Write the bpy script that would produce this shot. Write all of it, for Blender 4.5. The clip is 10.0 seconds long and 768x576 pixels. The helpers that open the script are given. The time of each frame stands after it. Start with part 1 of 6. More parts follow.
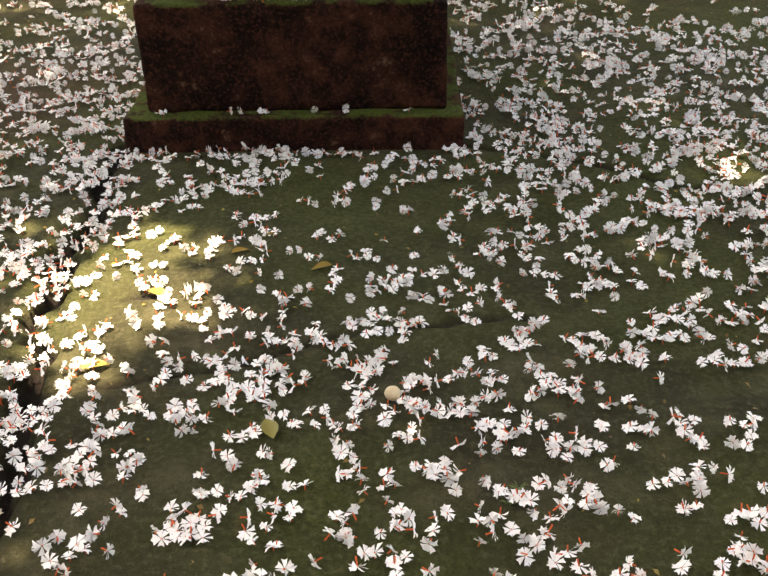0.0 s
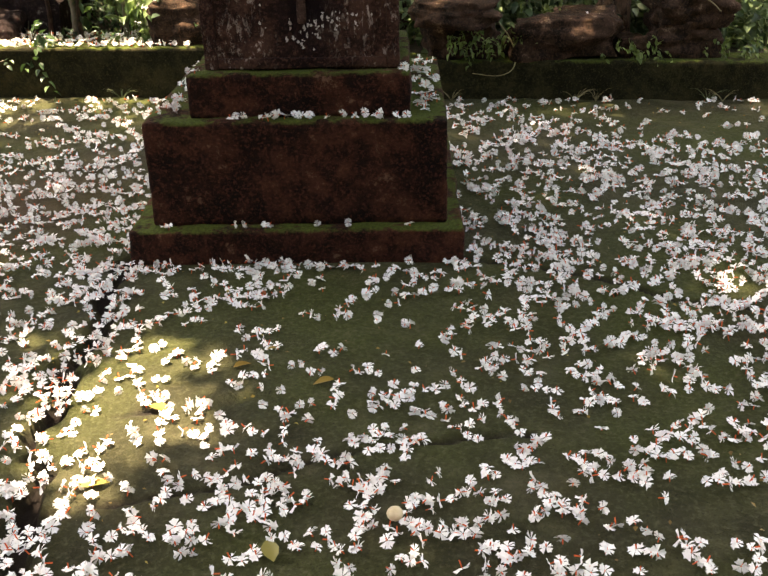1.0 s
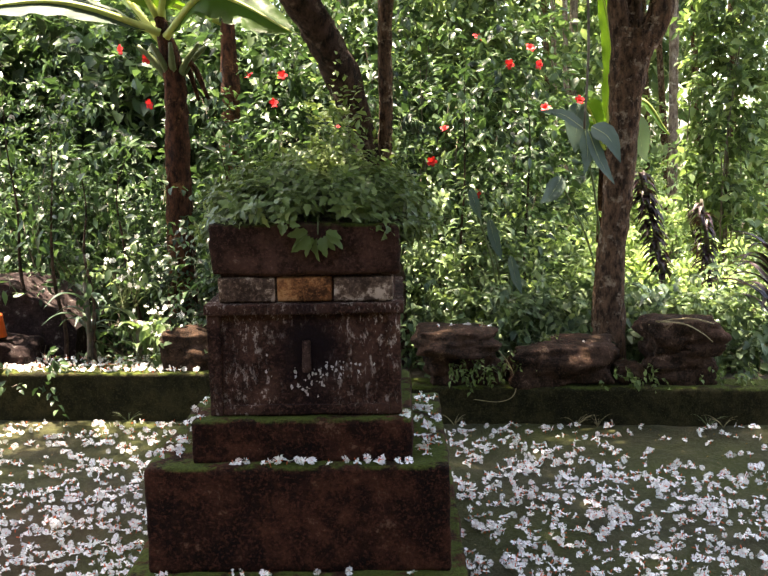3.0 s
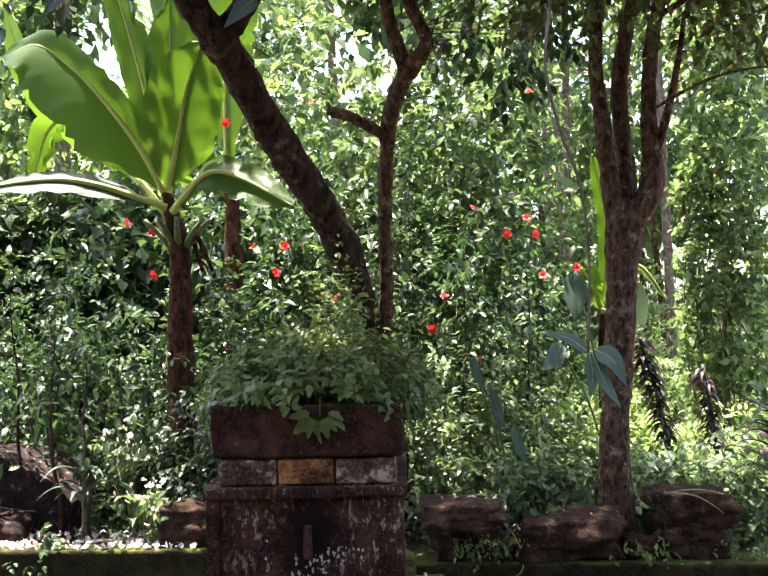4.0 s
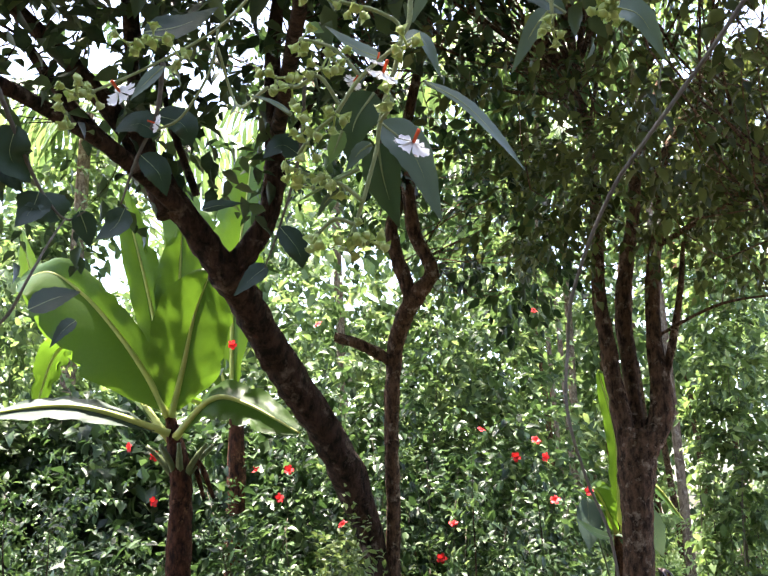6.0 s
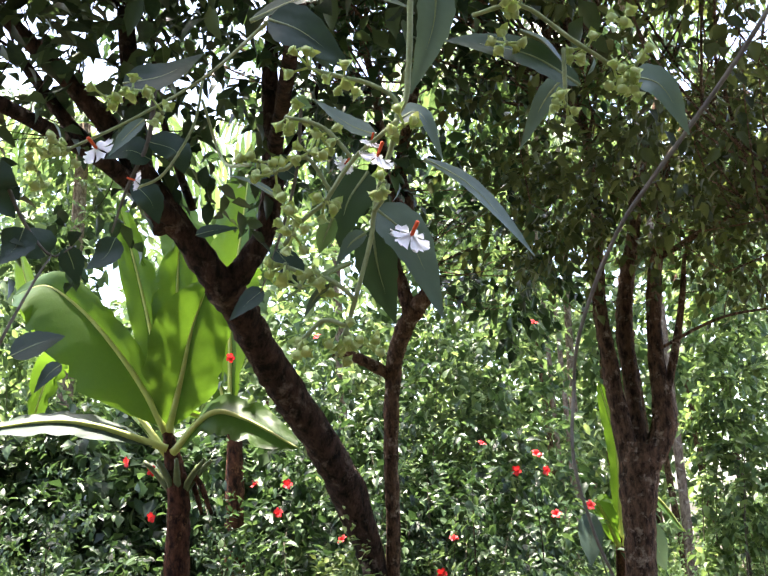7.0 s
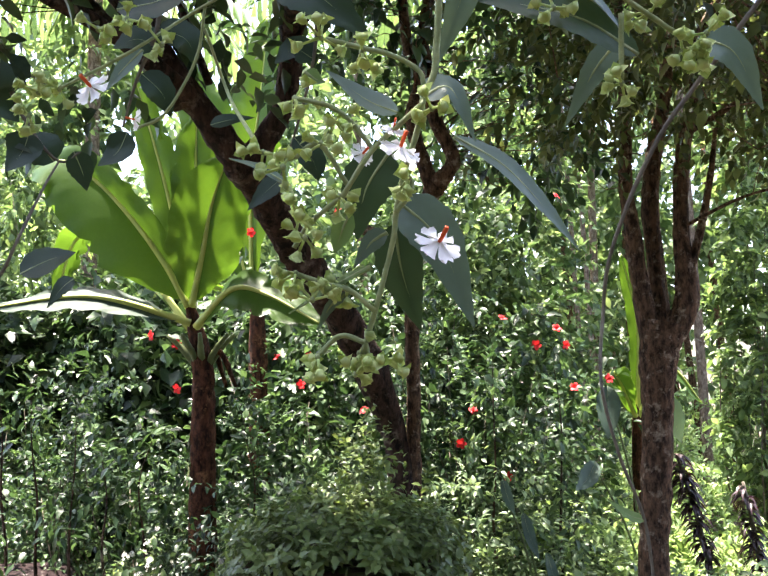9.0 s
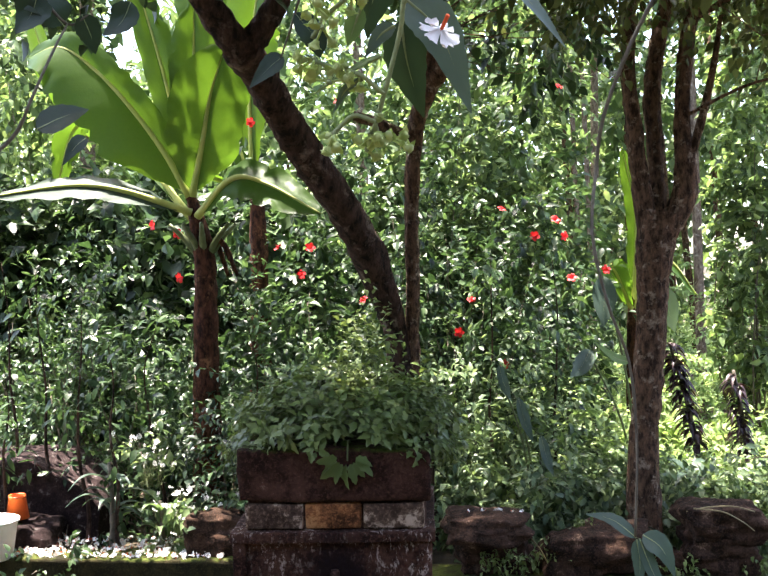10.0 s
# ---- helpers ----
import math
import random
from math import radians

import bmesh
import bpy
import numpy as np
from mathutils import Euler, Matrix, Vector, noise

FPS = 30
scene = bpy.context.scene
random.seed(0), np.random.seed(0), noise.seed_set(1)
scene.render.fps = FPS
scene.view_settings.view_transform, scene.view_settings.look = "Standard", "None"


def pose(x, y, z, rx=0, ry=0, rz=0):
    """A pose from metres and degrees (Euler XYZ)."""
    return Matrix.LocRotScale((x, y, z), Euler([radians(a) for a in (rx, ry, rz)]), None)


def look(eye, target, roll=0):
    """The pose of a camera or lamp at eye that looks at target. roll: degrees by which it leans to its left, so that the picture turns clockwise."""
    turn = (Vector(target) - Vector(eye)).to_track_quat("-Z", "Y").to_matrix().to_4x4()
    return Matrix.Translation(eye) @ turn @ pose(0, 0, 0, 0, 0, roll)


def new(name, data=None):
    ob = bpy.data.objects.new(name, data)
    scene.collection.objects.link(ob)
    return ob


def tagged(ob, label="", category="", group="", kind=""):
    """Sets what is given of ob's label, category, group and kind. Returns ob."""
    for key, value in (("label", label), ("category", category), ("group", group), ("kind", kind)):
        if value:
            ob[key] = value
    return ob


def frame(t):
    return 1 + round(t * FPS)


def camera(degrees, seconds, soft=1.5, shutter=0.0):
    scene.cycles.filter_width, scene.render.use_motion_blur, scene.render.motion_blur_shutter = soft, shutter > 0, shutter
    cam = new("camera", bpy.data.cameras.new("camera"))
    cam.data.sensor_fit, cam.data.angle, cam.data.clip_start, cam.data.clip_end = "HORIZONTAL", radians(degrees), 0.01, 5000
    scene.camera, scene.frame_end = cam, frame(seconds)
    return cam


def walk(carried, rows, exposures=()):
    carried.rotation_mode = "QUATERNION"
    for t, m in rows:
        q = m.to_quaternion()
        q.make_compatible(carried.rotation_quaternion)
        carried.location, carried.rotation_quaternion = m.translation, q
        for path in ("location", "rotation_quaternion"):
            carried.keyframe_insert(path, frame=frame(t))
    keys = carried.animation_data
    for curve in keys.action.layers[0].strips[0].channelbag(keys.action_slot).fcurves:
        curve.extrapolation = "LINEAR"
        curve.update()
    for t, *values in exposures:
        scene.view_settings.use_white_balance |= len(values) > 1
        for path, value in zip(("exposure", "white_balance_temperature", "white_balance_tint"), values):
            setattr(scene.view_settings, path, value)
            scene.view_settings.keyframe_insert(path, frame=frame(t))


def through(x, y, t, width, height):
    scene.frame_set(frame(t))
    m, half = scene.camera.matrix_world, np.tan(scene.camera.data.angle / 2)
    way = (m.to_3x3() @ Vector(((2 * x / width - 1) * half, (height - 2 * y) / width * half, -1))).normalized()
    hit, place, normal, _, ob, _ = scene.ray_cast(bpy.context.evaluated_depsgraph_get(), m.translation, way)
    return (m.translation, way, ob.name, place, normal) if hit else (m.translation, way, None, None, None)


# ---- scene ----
cam = camera(44.6, 10.0)
PATH = [
    (0, (0.267, -2.183, 0.949), (0.229, -0.485, -0.109), -1.2),
    (0.5, (0.267, -2.181, 0.962), (0.229, -0.427, 0.002), -1.1),
    (1, (0.264, -2.178, 0.981), (0.228, -0.378, 0.109), -1.1),
    (1.5, (0.266, -2.174, 0.996), (0.226, -0.328, 0.228), -1.1),
    (2, (0.271, -2.168, 1.032), (0.23, -0.273, 0.393), -1.2),
    (2.5, (0.276, -2.159, 1.062), (0.234, -0.215, 0.593), -1.2),
    (2.7, (0.272, -2.149, 1.081), (0.233, -0.189, 0.688), -0.9),
    (3.8, (0.28, -2.146, 1.157), (0.24, -0.146, 1.146), -1.5),
    (4, (0.27, -2.142, 1.168), (0.236, -0.143, 1.217), -1.4),
    (4.5, (0.263, -2.131, 1.196), (0.232, -0.141, 1.397), -1.5),
    (5, (0.262, -2.125, 1.226), (0.231, -0.153, 1.553), -1.5),
    (5.5, (0.257, -2.123, 1.273), (0.229, -0.169, 1.699), -1.5),
    (5.7, (0.261, -2.122, 1.286), (0.231, -0.173, 1.735), -1.5),
    (7, (0.265, -2.092, 1.342), (0.236, -0.15, 1.818), -1.8),
    (7.5, (0.265, -2.075, 1.359), (0.226, -0.13, 1.824), -1.7),
    (8, (0.267, -2.064, 1.371), (0.202, -0.1, 1.743), -1.7),
    (8.5, (0.267, -2.055, 1.384), (0.189, -0.075, 1.651), -1.5),
    (9, (0.265, -2.064, 1.391), (0.182, -0.075, 1.588), -1.5),
    (9.5, (0.268, -2.091, 1.38), (0.182, -0.095, 1.476), -1.2),
    (10, (0.263, -2.102, 1.351), (0.176, -0.104, 1.331), -1.3),
]
walk(cam, [(t, look(eye, target, roll)) for t, eye, target, roll in PATH], [(0, 2.78, 9700, 11), (2.5, 3.0, 8500, 11), (4.5, 2.92, 6700, 16), (10, 2.96, 6700, 16)])

# ---- light ----
SUN_TO = Vector((-0.15, 0.13, 0.98)).normalized()
world = bpy.data.worlds.new("world")
scene.world = world
world.use_nodes = True
wn = world.node_tree.nodes
sky = wn.new("ShaderNodeTexSky")
sky.sky_type, sky.sun_disc = "NISHITA", False
sky.sun_elevation = math.asin(SUN_TO.z)
sky.sun_rotation = math.atan2(SUN_TO.x, SUN_TO.y)
sky.dust_density = 3.0
world.node_tree.links.new(sky.outputs[0], wn["Background"].inputs[0])
wn["Background"].inputs[1].default_value = 0.15
sun = new("sun", bpy.data.lights.new("sun", "SUN"))
sun.data.energy, sun.data.angle, sun.data.color = 4.8, radians(0.6), (1.0, 0.95, 0.86)
sun.matrix_world = look(SUN_TO * 20, (0, 0, 0))


# ---- materials ----
def material(name):
    m = bpy.data.materials.new(name)
    m.use_nodes = True
    return m, m.node_tree, m.node_tree.nodes["Principled BSDF"]


def node(nt, kind, **inputs):
    n = nt.nodes.new(kind)
    for k, v in inputs.items():
        n.inputs[k.replace("_", " ")].default_value = v
    return n


def noise_of(nt, scale, detail=4.0, rough=0.6, coords=None):
    n = node(nt, "ShaderNodeTexNoise", Scale=scale, Detail=detail, Roughness=rough)
    if coords is None:
        coords = nt.nodes.new("ShaderNodeTexCoord").outputs["Object"]
    nt.links.new(coords, n.inputs["Vector"])
    return n.outputs["Fac"]


def ramp(nt, fac, stops):
    r = nt.nodes.new("ShaderNodeValToRGB")
    while len(r.color_ramp.elements) < len(stops):
        r.color_ramp.elements.new(0.5)
    for e, (p, c) in zip(r.color_ramp.elements, stops):
        e.position, e.color = p, (*c, 1) if len(c) == 3 else c
    nt.links.new(fac, r.inputs[0])
    return r.outputs[0]


def blend(nt, fac, a, b, mode="MIX"):
    m = nt.nodes.new("ShaderNodeMix")
    m.data_type, m.blend_type = "RGBA", mode
    for sock, v in ((m.inputs[0], fac), (m.inputs[6], a), (m.inputs[7], b)):
        if isinstance(v, (int, float)):
            sock.default_value = v
        elif isinstance(v, tuple):
            sock.default_value = (*v, 1)
        else:
            nt.links.new(v, sock)
    return m.outputs[2]


def bump(nt, bsdf, height, strength=0.4, distance=0.01):
    b = node(nt, "ShaderNodeBump", Strength=strength, Distance=distance)
    nt.links.new(height, b.inputs["Height"])
    nt.links.new(b.outputs[0], bsdf.inputs["Normal"])


def leaf_material(name, dark, mid, light, through=0.34, gloss=0.38, glow=(1.2, 1.22, 0.8)):
    """Leaf: a varnished upper side that lets light through; the tint varies from leaf to leaf."""
    m, nt, b = material(name)
    geo = nt.nodes.new("ShaderNodeNewGeometry")
    tint = ramp(nt, geo.outputs["Random Per Island"], [(0.0, dark), (0.55, mid), (1.0, light)])
    veins = noise_of(nt, 60.0, 3.0)
    tint = blend(nt, ramp(nt, veins, [(0.35, (0, 0, 0)), (0.75, (1, 1, 1))]), tint, blend(nt, 0.25, tint, light))
    nt.links.new(tint, b.inputs["Base Color"])
    b.inputs["Roughness"].default_value = gloss
    b.inputs["Specular IOR Level"].default_value = 0.32
    bump(nt, b, veins, 0.3, 0.004)
    t = nt.nodes.new("ShaderNodeBsdfTranslucent")
    nt.links.new(blend(nt, 1.0, tint, glow, "MULTIPLY"), t.inputs["Color"])
    mix = node(nt, "ShaderNodeMixShader", Fac=through)
    nt.links.new(b.outputs[0], mix.inputs[1])
    nt.links.new(t.outputs[0], mix.inputs[2])
    nt.links.new(mix.outputs[0], nt.nodes["Material Output"].inputs[0])
    return m


def bark_material(name, dark, light, lichen, scale=1.0):
    m, nt, b = material(name)
    tc = nt.nodes.new("ShaderNodeTexCoord")
    mp = nt.nodes.new("ShaderNodeMapping")
    mp.inputs["Scale"].default_value = (9 * scale, 9 * scale, 4.0 * scale)
    nt.links.new(tc.outputs["Object"], mp.inputs["Vector"])
    streak = noise_of(nt, 3.0, 8.0, 0.7, mp.outputs[0])
    patch = noise_of(nt, 11.0 * scale, 6.0, 0.7)
    c = ramp(nt, streak, [(0.40, dark), (0.62, light)])
    c = blend(nt, ramp(nt, patch, [(0.56, (0, 0, 0)), (0.68, (1, 1, 1))]), c, lichen)
    nt.links.new(c, b.inputs["Base Color"])
    b.inputs["Roughness"].default_value = 0.9
    b.inputs["Specular IOR Level"].default_value = 0.15
    bump(nt, b, blend(nt, 0.5, streak, noise_of(nt, 70.0 * scale, 5.0, 0.7)), 1.0, 0.03)
    return m


def concrete_material():
    """Damp old concrete under moss and algae, with soil in the cracks."""
    m, nt, b = material("mossy_concrete")
    big, mid, fine = noise_of(nt, 1.6, 5.0), noise_of(nt, 7.0, 8.0, 0.7), noise_of(nt, 90.0, 6.0, 0.75)
    c = ramp(nt, mid, [(0.3, (0.022, 0.021, 0.009)), (0.5, (0.046, 0.043, 0.020)), (0.75, (0.115, 0.103, 0.057))])
    green = ramp(nt, fine, [(0.3, (0.030, 0.037, 0.008)), (0.7, (0.082, 0.096, 0.02))])
    c = blend(nt, ramp(nt, big, [(0.4, (0, 0, 0)), (0.62, (0.85, 0.85, 0.85))]), c, green)
    c = blend(nt, ramp(nt, fine, [(0.5, (0, 0, 0)), (0.72, (0.75, 0.75, 0.75))]), c, (0.12, 0.108, 0.062))
    speck = noise_of(nt, 260.0, 3.0, 0.6)
    c = blend(nt, ramp(nt, speck, [(0.30, (0.8, 0.8, 0.8)), (0.42, (0, 0, 0))]), c, (0.014, 0.013, 0.008))
    red = nt.nodes.new("ShaderNodeAttribute")
    red.attribute_name = "stain"
    c = blend(nt, red.outputs["Fac"], c, (0.1, 0.052, 0.04))
    soil = nt.nodes.new("ShaderNodeAttribute")
    soil.attribute_name = "soil"
    c = blend(nt, soil.outputs["Fac"], c, (0.016, 0.011, 0.009))
    nt.links.new(c, b.inputs["Base Color"])
    b.inputs["Roughness"].default_value = 0.85
    b.inputs["Specular IOR Level"].default_value = 0.15
    bump(nt, b, blend(nt, 0.5, mid, fine), 1.0, 0.03)
    return m


def masonry_material(name, dark, warm, pale, pale_from, moss=True, soot=False):
    """Weathered lime plaster and laterite, black with algae, flaking pale; moss on the faces that look up."""
    m, nt, b = material(name)
    big, mid, fine = noise_of(nt, 4.0, 6.0, 0.6), noise_of(nt, 16.0, 8.0, 0.75), noise_of(nt, 120.0, 5.0, 0.7)
    c = ramp(nt, big, [(0.35, dark), (0.6, warm)])
    c = blend(nt, ramp(nt, mid, [(0.42, (0.8, 0.8, 0.8)), (0.56, (0, 0, 0))]), c, dark)
    c = blend(nt, ramp(nt, fine, [(0.5, (0, 0, 0)), (0.75, (0.7, 0.7, 0.7))]), c, tuple(v * 2.0 for v in warm))
    c = blend(nt, ramp(nt, mid, [(pale_from, (0, 0, 0)), (pale_from + 0.06, (1, 1, 1))]), c, pale)
    if soot:
        tall = nt.nodes.new("ShaderNodeMapping")
        tall.inputs["Scale"].default_value = (1.0, 1.0, 0.45)
        nt.links.new(nt.nodes.new("ShaderNodeTexCoord").outputs["Object"], tall.inputs["Vector"])
        flake = noise_of(nt, 75.0, 5.0, 0.75, tall.outputs[0])
        where = ramp(nt, big, [(0.42, (0, 0, 0)), (0.6, (1, 1, 1))])
        c = blend(nt, blend(nt, 1.0, where, ramp(nt, flake, [(0.55, (0, 0, 0)), (0.62, (0.9, 0.9, 0.9))]), "MULTIPLY"), c, pale)
        tc = nt.nodes.new("ShaderNodeTexCoord")
        mp = nt.nodes.new("ShaderNodeMapping")
        mp.inputs["Location"].default_value = (-0.04 / 0.085, 0, -0.63 / 0.13)
        mp.inputs["Scale"].default_value = (1 / 0.085, 0, 1 / 0.13)
        nt.links.new(tc.outputs["Object"], mp.inputs["Vector"])
        ln = nt.nodes.new("ShaderNodeVectorMath")
        ln.operation = "LENGTH"
        nt.links.new(mp.outputs[0], ln.inputs[0])
        wob = nt.nodes.new("ShaderNodeMath")
        wob.operation = "ADD"
        nt.links.new(ln.outputs["Value"], wob.inputs[0])
        nt.links.new(mid, wob.inputs[1])
        c = blend(nt, ramp(nt, wob.outputs[0], [(0.9 / 2, (0.95, 0.95, 0.95)), (1.75 / 2, (0, 0, 0))]), c, (0.008, 0.004, 0.005))
        wob.use_clamp = False
        half = nt.nodes.new("ShaderNodeMath")
        half.operation = "MULTIPLY"
        half.inputs[1].default_value = 0.5
        nt.links.new(wob.outputs[0], half.inputs[0])
        nt.links.new(half.outputs[0], [l.to_node for l in wob.outputs[0].links if l.to_node.bl_idname == "ShaderNodeValToRGB"][0].inputs[0])
    if moss:
        geo = nt.nodes.new("ShaderNodeNewGeometry")
        sep = nt.nodes.new("ShaderNodeSeparateXYZ")
        nt.links.new(geo.outputs["Normal"], sep.inputs[0])
        add = nt.nodes.new("ShaderNodeMath")
        add.operation = "MULTIPLY"
        nt.links.new(sep.outputs["Z"], add.inputs[0])
        nt.links.new(ramp(nt, noise_of(nt, 11.0, 7.0, 0.7), [(0.40, (0.1, 0.1, 0.1)), (0.58, (1, 1, 1))]), add.inputs[1])
        green = ramp(nt, fine, [(0.3, (0.022, 0.03, 0.006)), (0.75, (0.085, 0.105, 0.02))])
        c = blend(nt, ramp(nt, add.outputs[0], [(0.25, (0, 0, 0)), (0.6, (1, 1, 1))]), c, green)
    nt.links.new(c, b.inputs["Base Color"])
    b.inputs["Roughness"].default_value = 0.92
    b.inputs["Specular IOR Level"].default_value = 0.12
    bump(nt, b, blend(nt, 0.6, mid, fine), 0.8, 0.012)
    return m


def plain_material(name, a, b_, scale=20.0, rough=0.6, relief=0.3, dist=0.004):
    m, nt, b = material(name)
    n = noise_of(nt, scale, 6.0, 0.7)
    nt.links.new(ramp(nt, n, [(0.3, a), (0.7, b_)]), b.inputs["Base Color"])
    b.inputs["Roughness"].default_value = rough
    bump(nt, b, n, relief, dist)
    return m


def petal_material(name, a, b_, through=0.3):
    m, nt, b = material(name)
    geo = nt.nodes.new("ShaderNodeNewGeometry")
    nt.links.new(ramp(nt, geo.outputs["Random Per Island"], [(0.0, a), (1.0, b_)]), b.inputs["Base Color"])
    b.inputs["Roughness"].default_value = 0.6
    t = nt.nodes.new("ShaderNodeBsdfTranslucent")
    t.inputs[0].default_value = (*b_, 1)
    mix = node(nt, "ShaderNodeMixShader", Fac=through)
    nt.links.new(b.outputs[0], mix.inputs[1])
    nt.links.new(t.outputs[0], mix.inputs[2])
    nt.links.new(mix.outputs[0], nt.nodes["Material Output"].inputs[0])
    return m


M_FLOOR = concrete_material()
M_DARK = masonry_material("dark_plaster", (0.007, 0.003, 0.0025), (0.068, 0.023, 0.013), (0.13, 0.07, 0.045), 0.60)
M_FLAKY = masonry_material("flaking_plaster", (0.012, 0.005, 0.004), (0.078, 0.036, 0.024), (0.46, 0.38, 0.33), 0.63, False, True)
M_TOP = masonry_material("laterite", (0.014, 0.006, 0.004), (0.066, 0.030, 0.020), (0.15, 0.095, 0.07), 0.62)
M_CURB = masonry_material("curb_plaster", (0.010, 0.009, 0.004), (0.038, 0.032, 0.013), (0.08, 0.065, 0.038), 0.64)
M_STONE = masonry_material("laterite_stone", (0.009, 0.006, 0.004), (0.062, 0.034, 0.022), (0.19, 0.125, 0.085), 0.59, False)
M_BRICK_ORANGE = masonry_material("orange_brick", (0.035, 0.014, 0.008), (0.30, 0.12, 0.045), (0.44, 0.21, 0.09), 0.55, False)
M_BRICK_MIX = masonry_material("stained_brick", (0.028, 0.015, 0.010), (0.15, 0.095, 0.066), (0.48, 0.36, 0.27), 0.52, False)
M_BRICK_DARK = masonry_material("dark_brick", (0.02, 0.01, 0.008), (0.09, 0.05, 0.038), (0.2, 0.14, 0.11), 0.6, False)
M_SLAB = masonry_material("slab_stone", (0.010, 0.006, 0.006), (0.032, 0.020, 0.019), (0.15, 0.135, 0.125), 0.58, False)
M_SOIL = plain_material("leaf_litter", (0.02, 0.014, 0.008), (0.09, 0.065, 0.035), 14, 0.95, 0.9, 0.03)
M_BARK = bark_material("bark", (0.012, 0.008, 0.006), (0.085, 0.048, 0.034), (0.20, 0.15, 0.12))
M_BARK_PALE = bark_material("pale_bark", (0.034, 0.019, 0.012), (0.21, 0.12, 0.072), (0.42, 0.32, 0.23), 1.7)
M_PALM = bark_material("palm_bark", (0.09, 0.06, 0.042), (0.26, 0.2, 0.145), (0.40, 0.35, 0.28), 1.6)
M_BANANA_TRUNK = bark_material("banana_sheath", (0.02, 0.008, 0.005), (0.13, 0.05, 0.026), (0.26, 0.12, 0.055), 1.5)
M_STEM = plain_material("green_stem", (0.05, 0.07, 0.02), (0.12, 0.15, 0.05), 40, 0.6)
M_TWIG = plain_material("twig_bark", (0.05, 0.04, 0.028), (0.15, 0.125, 0.09), 40, 0.85)
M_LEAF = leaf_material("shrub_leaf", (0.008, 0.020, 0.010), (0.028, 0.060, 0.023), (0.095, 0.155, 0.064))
# lighter copy of the shrub leaf, with sunshine put into its colour
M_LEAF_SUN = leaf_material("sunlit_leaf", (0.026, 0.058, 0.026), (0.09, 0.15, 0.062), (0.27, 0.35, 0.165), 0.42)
# darkened leaf tone: shade of the crown put into the colour
M_LEAF_DARK_SHADE = leaf_material("dark_shade_leaf", (0.010, 0.02, 0.012), (0.022, 0.04, 0.022), (0.045, 0.07, 0.035), 0.3)
# brighter undergrowth leaf, with the light on the herbs put into its colour
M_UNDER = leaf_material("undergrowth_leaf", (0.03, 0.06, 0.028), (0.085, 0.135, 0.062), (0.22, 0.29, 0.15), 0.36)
M_LEAF_MOUND = leaf_material("herb_leaf", (0.06, 0.092, 0.024), (0.12, 0.17, 0.05), (0.21, 0.27, 0.095), 0.36)
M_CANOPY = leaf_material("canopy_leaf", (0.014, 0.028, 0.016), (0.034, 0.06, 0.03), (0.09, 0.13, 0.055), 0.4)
M_VINE = leaf_material("vine_leaf", (0.03, 0.06, 0.024), (0.11, 0.18, 0.065), (0.27, 0.36, 0.15), 0.45)
# pale grey-green of the near leaves includes a painted sky sheen
M_LEAF_NEAR = leaf_material("rough_leaf_sheen", (0.075, 0.112, 0.085), (0.095, 0.137, 0.105), (0.13, 0.177, 0.14), 0.28, 0.4)
M_LEAF_FINE = leaf_material("small_leaf", (0.026, 0.037, 0.012), (0.068, 0.086, 0.029), (0.155, 0.18, 0.066), 0.45)
M_BANANA_LEAF = leaf_material("banana_leaf", (0.045, 0.10, 0.018), (0.055, 0.115, 0.022), (0.085, 0.15, 0.035), 0.5, 0.4, (1.45, 1.4, 0.5))
# greyed copy of the banana leaf: sky sheen on its top as colour
M_BANANA_SHEEN = leaf_material("sheen_banana_leaf", (0.04, 0.07, 0.045), (0.055, 0.085, 0.06), (0.075, 0.105, 0.075), 0.25, 0.62)
# yellow-green weed leaf, brightened in colour for the clearing's sunlight
M_LEAF_WEED_LIT = leaf_material("sunlit_weed_leaf", (0.08, 0.14, 0.048), (0.20, 0.29, 0.10), (0.42, 0.53, 0.25), 0.44)
M_ARUM = leaf_material("arum_leaf", (0.03, 0.06, 0.045), (0.048, 0.08, 0.058), (0.08, 0.115, 0.08), 0.3, 0.4)
M_CORDYLINE = leaf_material("cordyline_leaf", (0.008, 0.006, 0.009), (0.018, 0.009, 0.012), (0.05, 0.018, 0.018), 0.15, 0.4, (1.4, 0.5, 0.5))
M_BUD = leaf_material("bud", (0.27, 0.36, 0.09), (0.40, 0.49, 0.16), (0.54, 0.60, 0.27), 0.3, 0.5)
M_PETAL = petal_material("white_petal", (0.84, 0.80, 0.78), (0.92, 0.90, 0.88), 0.18)
M_TUBE = petal_material("orange_tube", (0.62, 0.075, 0.02), (0.8, 0.14, 0.03), 0.2)
M_RED = petal_material("red_petal", (0.6, 0.012, 0.02), (0.8, 0.03, 0.03))
M_YELLOW = leaf_material("yellow_leaf", (0.14, 0.12, 0.025), (0.2, 0.17, 0.04), (0.28, 0.24, 0.07), 0.2)
M_SEED = plain_material("seed_skin", (0.5, 0.38, 0.22), (0.68, 0.55, 0.36), 60, 0.5, 0.2)
M_BUDSTEM = plain_material("jasmine_stem", (0.16, 0.2, 0.08), (0.28, 0.32, 0.14), 200, 0.7)
M_DRY = leaf_material("dry_leaf", (0.10, 0.05, 0.02), (0.22, 0.13, 0.03), (0.35, 0.28, 0.06), 0.2)
